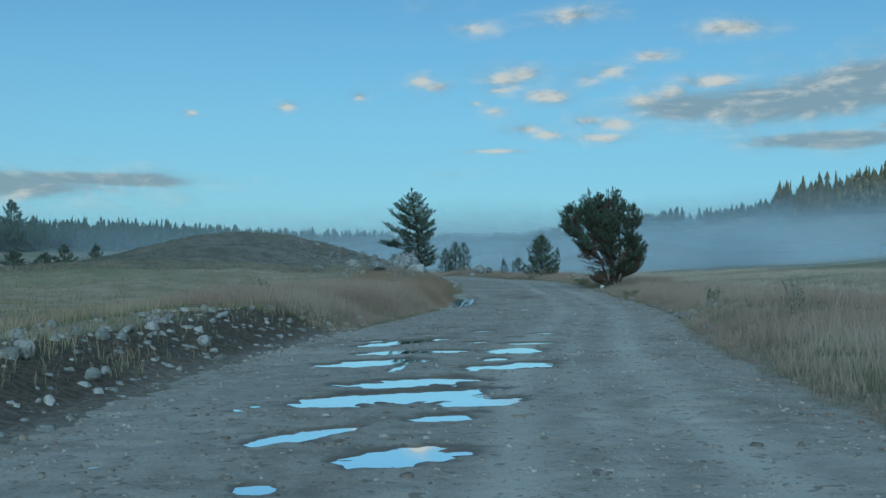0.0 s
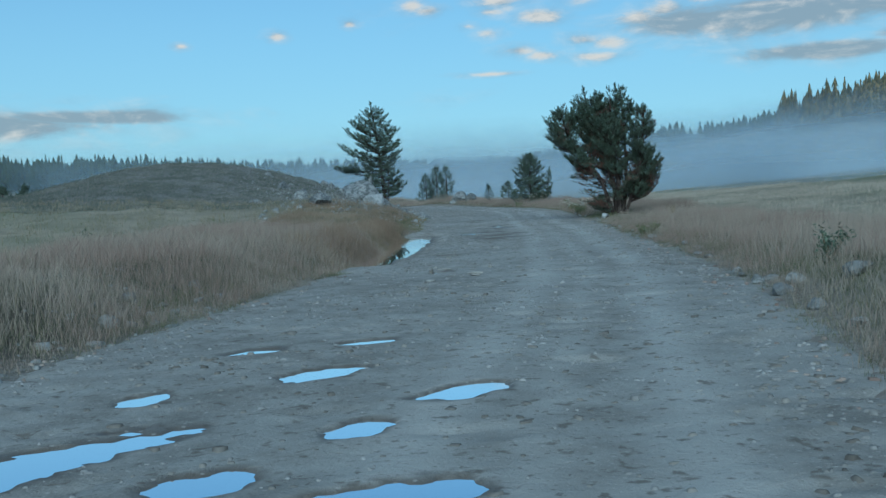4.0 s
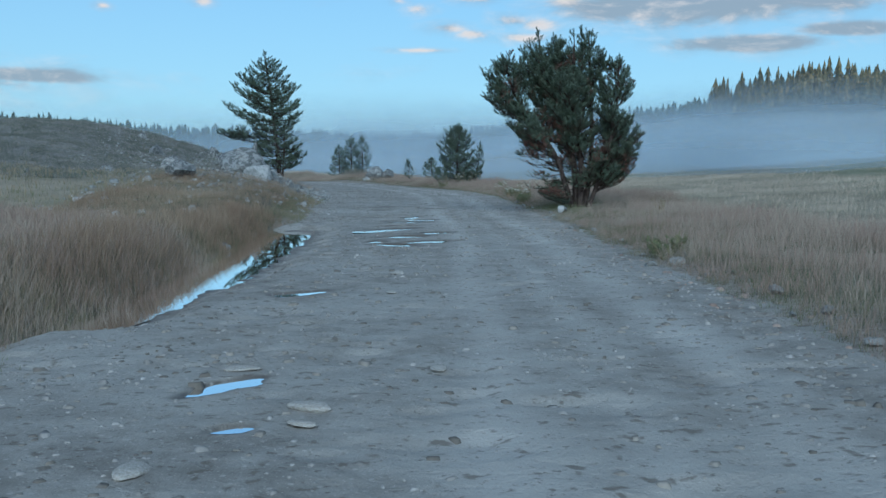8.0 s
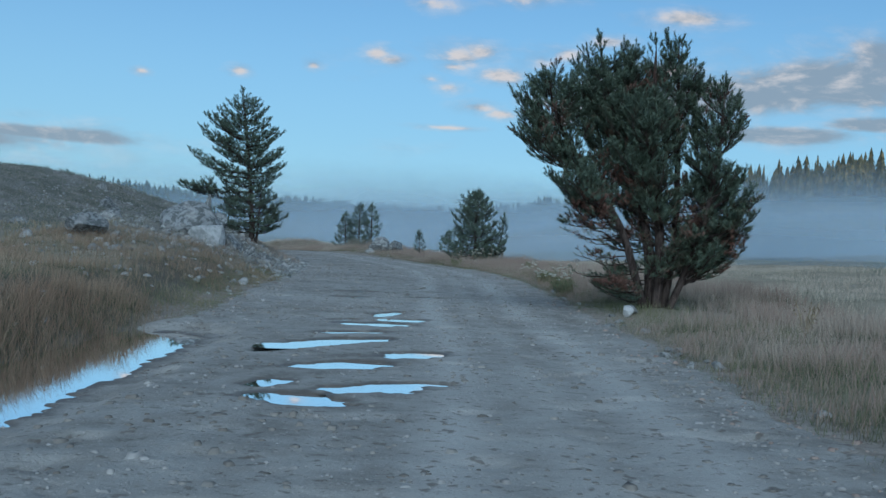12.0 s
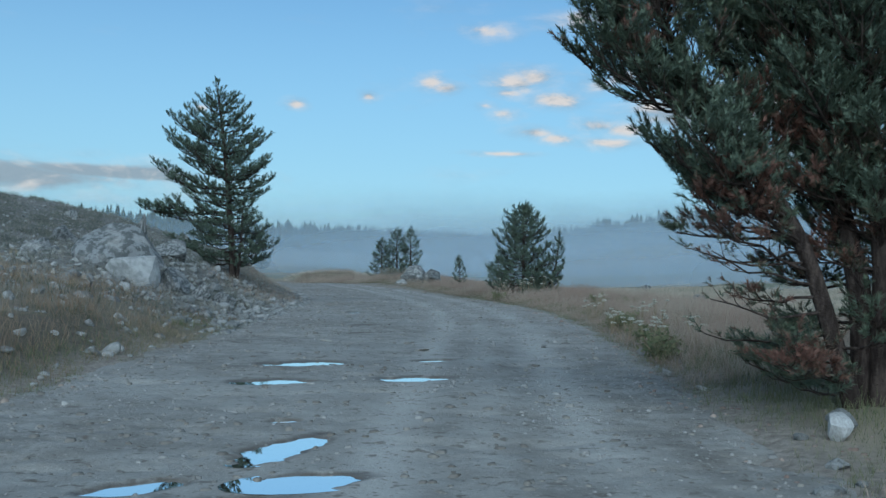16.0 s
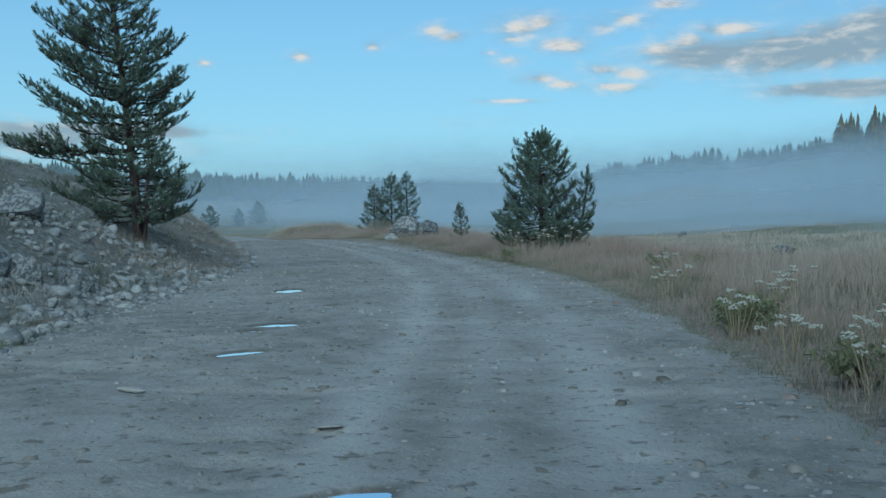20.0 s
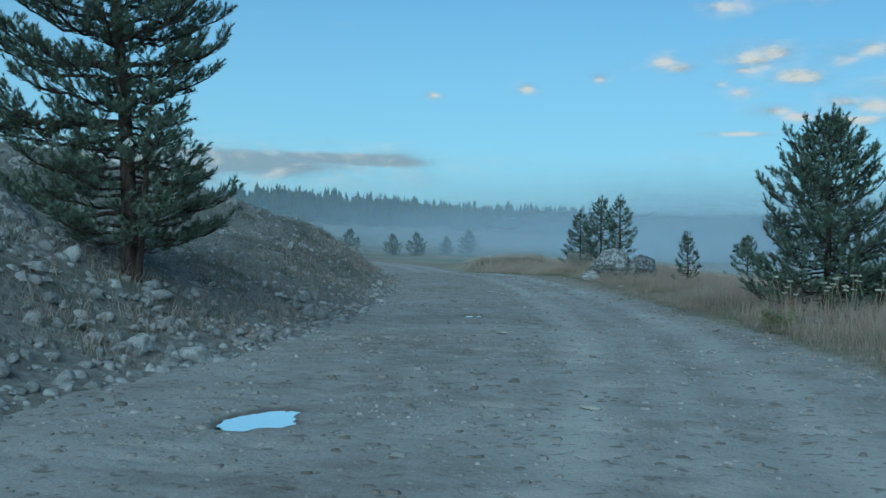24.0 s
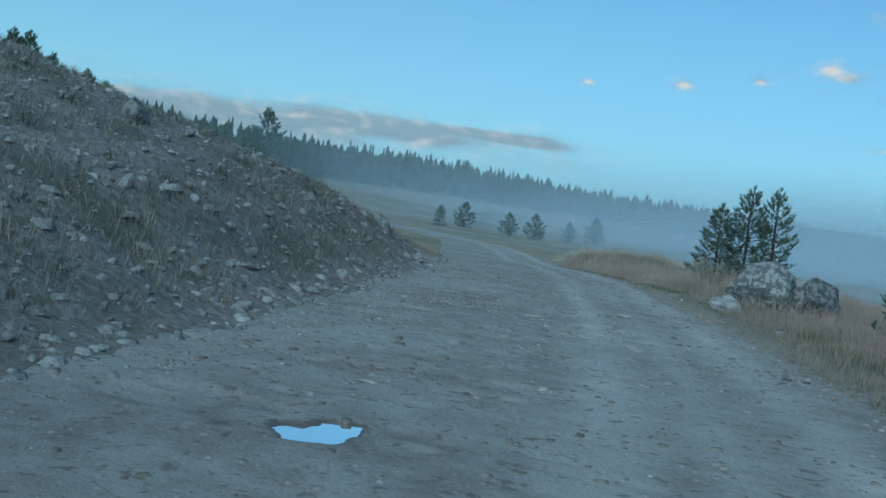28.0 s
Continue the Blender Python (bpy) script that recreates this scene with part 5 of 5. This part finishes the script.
for k, (x, y, s) in enumerate([(0.15, 18.7, 0.32), (0.75, 17.4, 0.34), (0.75, 17.0, 0.22), (1.25, 25.6, 0.34), (1.6, 18.6, 0.22), (0.0, 16.1, 0.3), (1.2, 23.3, 0.2), (-2.3, 75.4, 0.22), (2.2, 49.6, 0.2), (0.4, 51.0, 0.26), (1.8, 63.0, 0.24), (-1.4, 80.8, 0.4), (-3.4, 83.0, 0.3), (-0.4, 70.0, 0.28), (-2.6, 85.6, 0.3)]):
    c2, d2, h2 = along(np.array([x]), np.array([y]))
    put_rock(x, y, (s, s, s * 0.5), k, "flat pale stone set in the packed road", "road_stone", FLAGS, 0.42, "flat stones in the road", tilt=0.05, z=float(road_level(c2, d2)[0]))


def beside(rng, n, y0, y1, side, e0, e1, bias=1.0):
    cy = rng.uniform(y0, y1, n)
    hw = np.interp(cy, CL[:, 1], CL[:, 2])
    e = e0 + (e1 - e0) * rng.uniform(0, 1, n) ** bias
    d = side * (hw + e)
    tx, ty = np.interp(cy, CL[:, 1], CT[:, 0]), np.interp(cy, CL[:, 1], CT[:, 1])
    return np.interp(cy, CL[:, 1], CL[:, 0]) + d * ty, cy - d * tx, e


def scatter_rocks(name, label, x, y, z, size, seed):
    """Middle-sized rocks joined into one mesh."""
    rng = np.random.default_rng(seed)
    kinds = []
    for k in range(8):
        me = rock_mesh("rubble", 160 + k, 2, 0.10, (1.0, 0.75, 0.60), 9)
        kinds.append((np.array([v.co[:] for v in me.vertices]), np.array([p.vertices[:] for p in me.polygons])))
        bpy.data.meshes.remove(me)
    V, F, n = [], [], 0
    for px, py, pz, s in zip(x, y, z, size):
        v, f = kinds[rng.integers(8)]
        m = np.array(Euler((rng.uniform(-0.6, 0.6), rng.uniform(-0.6, 0.6), rng.uniform(0, 6.28))).to_matrix())
        V.append(v @ m.T * (s / 2) + (px, py, pz + s * 0.08))
        F.append(f + n)
        n += len(v)
    return tagged(mesh_object(name, np.vstack(V), np.vstack(F), ROCK), label, "stones", kind="stuff")


rng = np.random.default_rng(69)
x, y, e = beside(rng, 850, 53.5, 70, -1, 0.1, 6.5, 1.4)
scatter_rocks("slope_rubble", "tumbled pale stones heaped below boulders", x, y, ground_z(x, y), np.clip(rng.lognormal(-1.8, 0.45, len(x)), 0.08, 0.5), 70)
x, y, e = beside(rng, 2500, 66, 102, -1, 0.1, 13.0, 1.2)
scatter_rocks("slope_rubble", "tumbled pale stones on a brushy hillside", x, y, ground_z(x, y), np.clip(rng.lognormal(-2.5, 0.5, len(x)), 0.05, 0.32), 71)
x, y, e = beside(rng, 170, -14, 13, -1, 0.3, 4.0, 1.0)
scatter_rocks("bank_rubble", "field stones strewn on a dark earth bank", x, y, ground_z(x, y), np.clip(rng.lognormal(-1.75, 0.4, len(x)), 0.1, 0.4), 72)
x, y, e = beside(rng, 420, 31, 57, -1, 0.1, 8.0, 1.1)
keep = rng.uniform(size=len(x)) < step(y, 30, 52) * 0.9 + 0.12
scatter_rocks("bank_rubble", "pale stones half hidden in bank grass", x[keep], y[keep], ground_z(x, y)[keep], np.clip(rng.lognormal(-1.7, 0.45, len(x)), 0.09, 0.45)[keep], 76)
rng = np.random.default_rng(71)
x, y, e = beside(rng, 5200, 52, 100, -1, -0.1, 13, 2.0)
size = np.clip(rng.lognormal(-2.55, 0.5, len(x)), 0.03, 0.26)
scatter_stones("slope_rubble", "loose angular rubble below a stony hillside", x, y, ground_z(x, y), size, 72, ROCK)
x, y, e = beside(rng, 900, -14, 14, -1, 0.0, 5.0, 1.3)
scatter_stones("bank_rubble", "small stones strewn on a dark earth bank", x, y, ground_z(x, y), np.clip(rng.lognormal(-2.6, 0.5, len(x)), 0.03, 0.2), 73, ROCK)
x, y, e = beside(rng, 1800, -14, 100, 1, -0.5, 0.9)
scatter_stones("verge_gravel", "coarse reddish gravel along the road verge", x, y, ground_z(x, y, False), np.clip(rng.lognormal(-3.4, 0.5, len(x)), 0.015, 0.11), 74, plain("verge_gravel", (0.17, 0.12, 0.095), (0.36, 0.29, 0.24), 2.0, 0.9))
x, y, e = beside(rng, 700, -14, 52, -1, -0.4, 0.5)
scatter_stones("verge_gravel", "coarse gravel along the grassy bank", x, y, ground_z(x, y, False), np.clip(rng.lognormal(-3.4, 0.5, len(x)), 0.015, 0.11), 75, plain("verge_gravel", (0.17, 0.13, 0.10), (0.36, 0.30, 0.25), 2.0, 0.9))


# ---- grass and brush ----
def blades(name, label, x, y, z, height, width, lean, seed, mat, plume=0.4):
    """Tapering bent blades, some with a feathery seed head."""
    rng = np.random.default_rng(seed)
    n = len(x)
    a, b = rng.uniform(0, 6.28, n), rng.uniform(0, 6.28, n)
    h = height * rng.uniform(0.4, 1.2, n)
    bend = lean * h * rng.uniform(0.2, 1.2, n)
    dx, dy = np.cos(a) * bend, np.sin(a) * bend
    wx, wy = np.cos(b), np.sin(b)
    has = rng.uniform(size=n) < plume
    root = np.stack([x, y, z - 0.02], 1)
    levels = [(0.0, np.full(n, 1.0)), (0.68, np.where(has, 1.25, 0.6))]
    cols = []
    for f, k in levels:
        c = root + np.stack([dx * f**2, dy * f**2, h * f], 1)
        o = np.stack([wx, wy, np.zeros(n)], 1) * (width * k * 0.5)[:, None]
        cols += [c - o, c + o]
    cols.append(root + np.stack([dx, dy, h], 1))
    v = np.stack(cols, 1).reshape(-1, 3)
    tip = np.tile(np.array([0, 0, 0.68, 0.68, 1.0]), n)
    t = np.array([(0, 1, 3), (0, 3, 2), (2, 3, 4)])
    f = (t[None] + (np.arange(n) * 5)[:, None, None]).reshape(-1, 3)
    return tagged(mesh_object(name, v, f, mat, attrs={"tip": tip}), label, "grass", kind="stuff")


def tufted(rng, x, y, per, spread):
    return np.repeat(x, per) + rng.normal(0, 1, len(x) * per) * np.repeat(spread, per), np.repeat(y, per) + rng.normal(0, 1, len(x) * per) * np.repeat(spread, per)


def clear_of_road(x, y, e0=0.05):
    cy, d, hw = along(x, y)
    e = np.abs(d) - hw
    return e > e0 + 0.75 * fbm(x / 0.9, y / 0.9, 3, 88), e, d


def meadow(name, label, n, per, y0, y1, side, e0, e1, bias, h0, w0, lean, seed, mat, plume=0.4, grow=0.0, patchy=0.0, edge=0.0):
    rng = np.random.default_rng(seed)
    x, y, e = beside(rng, n, y0, y1, side, e0, e1, bias)
    x, y = tufted(rng, x, y, per, np.full(n, 0.10) + 0.01 * e)
    ok, e, d = clear_of_road(x, y, edge)
    if patchy:
        ok &= fbm(x / 2.3, y / 2.3, 3, seed) > -0.35 + patchy * (rng.uniform(size=len(x)) - 0.3)
    if h0 > 0.3:
        ok &= np.hypot((x - 6.5) / 1.9, (y - 42.4) / 2.6) > 1 + 0.5 * fbm(x / 0.8, y / 0.8, 2, 17)
    x, y, e = x[ok], y[ok], e[ok]
    h = h0 * (1 + 0.55 * fbm(x / 1.8, y / 1.8, 3, seed + 7) + 0.5 * fbm(x / 0.5, y / 0.5, 2, seed + 9)) * (0.45 + 0.55 * step(e, 0.1, 1.1))
    return blades(name, label, x, y, ground_z(x, y), h, w0 * (1 + grow * e), lean, seed + 1, mat, plume)


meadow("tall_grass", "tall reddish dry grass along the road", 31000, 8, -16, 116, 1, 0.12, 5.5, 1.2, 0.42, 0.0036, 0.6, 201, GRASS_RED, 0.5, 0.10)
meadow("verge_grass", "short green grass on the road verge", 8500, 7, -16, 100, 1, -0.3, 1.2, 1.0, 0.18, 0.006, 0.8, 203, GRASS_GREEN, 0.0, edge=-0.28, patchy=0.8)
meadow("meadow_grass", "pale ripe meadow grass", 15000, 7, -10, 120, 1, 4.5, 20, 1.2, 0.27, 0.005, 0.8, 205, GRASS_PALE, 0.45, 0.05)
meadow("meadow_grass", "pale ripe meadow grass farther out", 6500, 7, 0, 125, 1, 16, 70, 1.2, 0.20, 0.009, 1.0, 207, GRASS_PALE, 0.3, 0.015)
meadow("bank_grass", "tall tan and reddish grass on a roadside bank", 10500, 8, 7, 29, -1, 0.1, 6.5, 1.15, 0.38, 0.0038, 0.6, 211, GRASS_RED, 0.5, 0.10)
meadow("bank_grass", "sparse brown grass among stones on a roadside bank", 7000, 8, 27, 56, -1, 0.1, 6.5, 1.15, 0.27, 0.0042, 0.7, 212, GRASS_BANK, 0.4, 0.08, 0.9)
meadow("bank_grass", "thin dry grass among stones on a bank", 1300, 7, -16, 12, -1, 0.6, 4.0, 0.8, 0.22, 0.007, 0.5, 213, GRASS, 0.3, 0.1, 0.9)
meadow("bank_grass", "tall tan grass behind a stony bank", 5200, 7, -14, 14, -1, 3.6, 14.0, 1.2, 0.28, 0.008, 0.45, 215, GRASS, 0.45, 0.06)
meadow("verge_grass", "short green grass on the foot of the bank", 4200, 7, 8, 56, -1, -0.2, 1.0, 1.0, 0.18, 0.006, 0.8, 217, GRASS_GREEN, 0.0, edge=-0.1, patchy=0.8)
meadow("meadow_grass", "tan grass in the hollow behind the bank", 4600, 7, -10, 60, -1, 6.0, 32, 1.2, 0.26, 0.010, 0.5, 219, GRASS, 0.35, 0.05)
meadow("slope_grass", "reddish grass at the foot of a stony slope", 1500, 8, 64, 112, -1, 0.15, 2.6, 1.2, 0.26, 0.005, 0.7, 221, GRASS_RED, 0.4, 0.1, 0.8)
meadow("crest_grass", "thin tan grass high on a stony hill", 2600, 7, 56, 108, -1, 7.0, 30, 1.0, 0.15, 0.006, 0.9, 223, GRASS, 0.2, 0.03, 1.0)
meadow("slope_brush", "low grey-brown brush and dead herbs on a stony hillside", 7500, 9, 50, 106, -1, 0.9, 26, 1.35, 0.16, 0.010, 1.1, 225, SAGE, 0.2, 0.05, 0.5)
meadow("sage_clumps", "clumps of dark grey-green sagebrush on a stony hillside", 1900, 30, 50, 108, -1, 1.2, 32, 0.9, 0.22, 0.011, 1.0, 226, DARK_SAGE, 0.2, 0.03)
meadow("slope_grass", "tufts of tan and reddish grass on a stony hillside", 1000, 12, 56, 108, -1, 0.5, 18, 1.2, 0.17, 0.006, 0.7, 231, SAGE, 0.3, 0.04, 1.6)
meadow("verge_grass", "green grass clumps at the foot of a roadside pine", 800, 12, 30, 47, 1, 0.1, 2.4, 1.0, 0.20, 0.006, 0.8, 233, GRASS_GREEN, 0.0, patchy=0.9)
meadow("mound_grass", "tan grass on a small mound beyond the bend", 1500, 7, 98, 122, 1, 0.3, 12, 1.0, 0.30, 0.012, 0.45, 227, GRASS_PALE, 0.4, 0.04)

meadow("bank_grass", "brown grass overhanging ditch water", 2400, 8, 20.5, 39.5, -1, 0.5, 1.7, 1.0, 0.40, 0.0045, 0.6, 235, GRASS_BANK, 0.4, 0.05)
meadow("reeds", "green and tan grass stems standing in ditch water", 420, 8, 18.5, 38, -1, -0.45, 0.25, 1.0, 0.30, 0.006, 0.4, 229, GRASS_GREEN, 0.2, edge=-0.6)


def yarrow(x, y, seed, stems=9, tall=0.55):
    rng = np.random.default_rng(seed)
    t = empty("yarrow_plant", (x, y, gz(x, y)), "yarrow plant with flat cream flower heads among roadside grass", "wildflower", "yarrow along the road")
    for k in range(stems):
        a, r = rng.uniform(0, 6.28), rng.uniform(0.05, 0.28)
        h = tall * rng.uniform(0.7, 1.15)
        p = [(r * 0.3 * math.cos(a), r * 0.3 * math.sin(a), -0.02), (r * 0.7 * math.cos(a), r * 0.7 * math.sin(a), h * 0.6), (r * math.cos(a), r * math.sin(a), h)]
        v, f = tube(np.array(p), np.array([0.006, 0.005, 0.004]), 4)
        s = mesh_object("stem", v, f, STALK, t)
        n = 16
        ca, cr = rng.uniform(0, 6.28, n), 0.05 * np.sqrt(rng.uniform(0, 1, n))
        vs, fs = [], []
        for q in range(n):
            c = np.array(p[2]) + (cr[q] * math.cos(ca[q]), cr[q] * math.sin(ca[q]), 0.012 * rng.uniform(-1, 1))
            o = len(vs)
            vs += [c + (0.014, 0, 0), c + (0, 0.014, 0), c + (-0.014, 0, 0), c + (0, -0.014, 0), c + (0, 0, 0.010), c + (0, 0, -0.012)]
            fs += [(o, o + 1, o + 4), (o + 1, o + 2, o + 4), (o + 2, o + 3, o + 4), (o + 3, o, o + 4), (o + 1, o, o + 5), (o + 2, o + 1, o + 5), (o + 3, o + 2, o + 5), (o, o + 3, o + 5)]
        mesh_object("flower_head", np.array(vs), np.array(fs), FLOWER, s)
    return t


for k, (x, y, n, h) in enumerate([(6.45, 55.0, 9, 0.5), (6.9, 55.7, 6, 0.5), (6.2, 51.2, 8, 0.5), (6.7, 50.5, 6, 0.45), (6.4, 61.6, 5, 0.5), (4.6, 73.4, 5, 0.7), (5.3, 73.2, 5, 0.75), (5.9, 73.6, 4, 0.65)]):
    yarrow(x, y, 300 + k, n, h)


def leafy_shrub(x, y, h, wide, seed, label, mat, leaves=420):
    rng = np.random.default_rng(seed)
    t = empty("shrub", (x, y, gz(x, y)), label, "shrub")
    ends = []
    for k in range(9):
        a, r = rng.uniform(0, 6.28), wide * rng.uniform(0.3, 1.0)
        e = np.array([r * math.cos(a), r * math.sin(a), h * rng.uniform(0.6, 1.05)])
        pts = np.array([(0, 0, -0.03), e * (0.5, 0.5, 0.55), e])
        v, f = tube(pts, np.array([0.012, 0.009, 0.004]), 4)
        mesh_object("branch", v, f, STALK, t)
        ends.append(pts)
    c = np.array([np.array([np.interp(u, [0, 0.5, 1], ends[q][:, i]) for i in range(3)]) for q, u in zip(rng.integers(0, 9, leaves), rng.uniform(0.25, 1, leaves))]) + rng.normal(0, 0.05, (leaves, 3))
    s = 0.035 * rng.uniform(0.6, 1.3, (leaves, 1))
    u1, u2 = rng.normal(size=(leaves, 3)), rng.normal(size=(leaves, 3))
    u1 /= np.linalg.norm(u1, axis=1)[:, None]
    u2 /= np.linalg.norm(u2, axis=1)[:, None]
    v = np.stack([c - u1 * s, c + u2 * s * 0.5, c + u1 * s, c - u2 * s * 0.5], 1).reshape(-1, 3)
    mesh_object("leaves", v, np.arange(len(v)).reshape(-1, 4), mat, t, attrs={"tip": np.tile([0.2, 0.6, 1.0, 0.6], leaves)})
    return t


leafy_shrub(5.6, 12.9, 0.5, 0.35, 401, "dark leafy shrub in dry grass above a stony verge", NEEDLE)
leafy_shrub(5.3, 4.4, 0.95, 0.4, 402, "tall seeding shrub in roadside grass", SAGE)
leafy_shrub(-8.6, 24.0, 0.8, 0.9, 403, "dark green shrub in a grassy hollow", NEEDLE, 900)
leafy_shrub(6.35, 62.4, 0.5, 0.35, 404, "low green shrub at the grassy road edge", GRASS_GREEN)
leafy_shrub(8.2, 38.5, 0.55, 0.3, 405, "small dead twiggy shrub in dry grass", STALK, 60)
for k, (x, y) in enumerate([(-2.4, 94.5), (-2.9, 96.5), (-3.4, 98.5), (-1.9, 95.8)]):
    leafy_shrub(x, y, 0.8, 0.5, 410 + k, "low grey-green shrub on a grassy rise", SAGE, 500)
for k, (x, y) in enumerate([(5.79, 54.31), (5.98, 50.83), (5.92, 49.26), (5.65, 47.77), (5.88, 53.87), (3.67, 71.64), (5.47, 27.22), (7.39, 63.93)]):
    leafy_shrub(x, y, 0.34, 0.38, 430 + k, "low leafy green forb clump at the gravel road edge", GRASS_GREEN, 700)
for k, (x, y, n, h) in enumerate([(5.75, 57.9, 8, 0.5), (5.7, 53.6, 9, 0.45), (5.75, 51.9, 9, 0.4), (5.9, 50.3, 9, 0.4), (4.0, 73.6, 6, 0.7), (4.9, 73.0, 7, 0.8)]):
    yarrow(x, y, 330 + k, n, h)
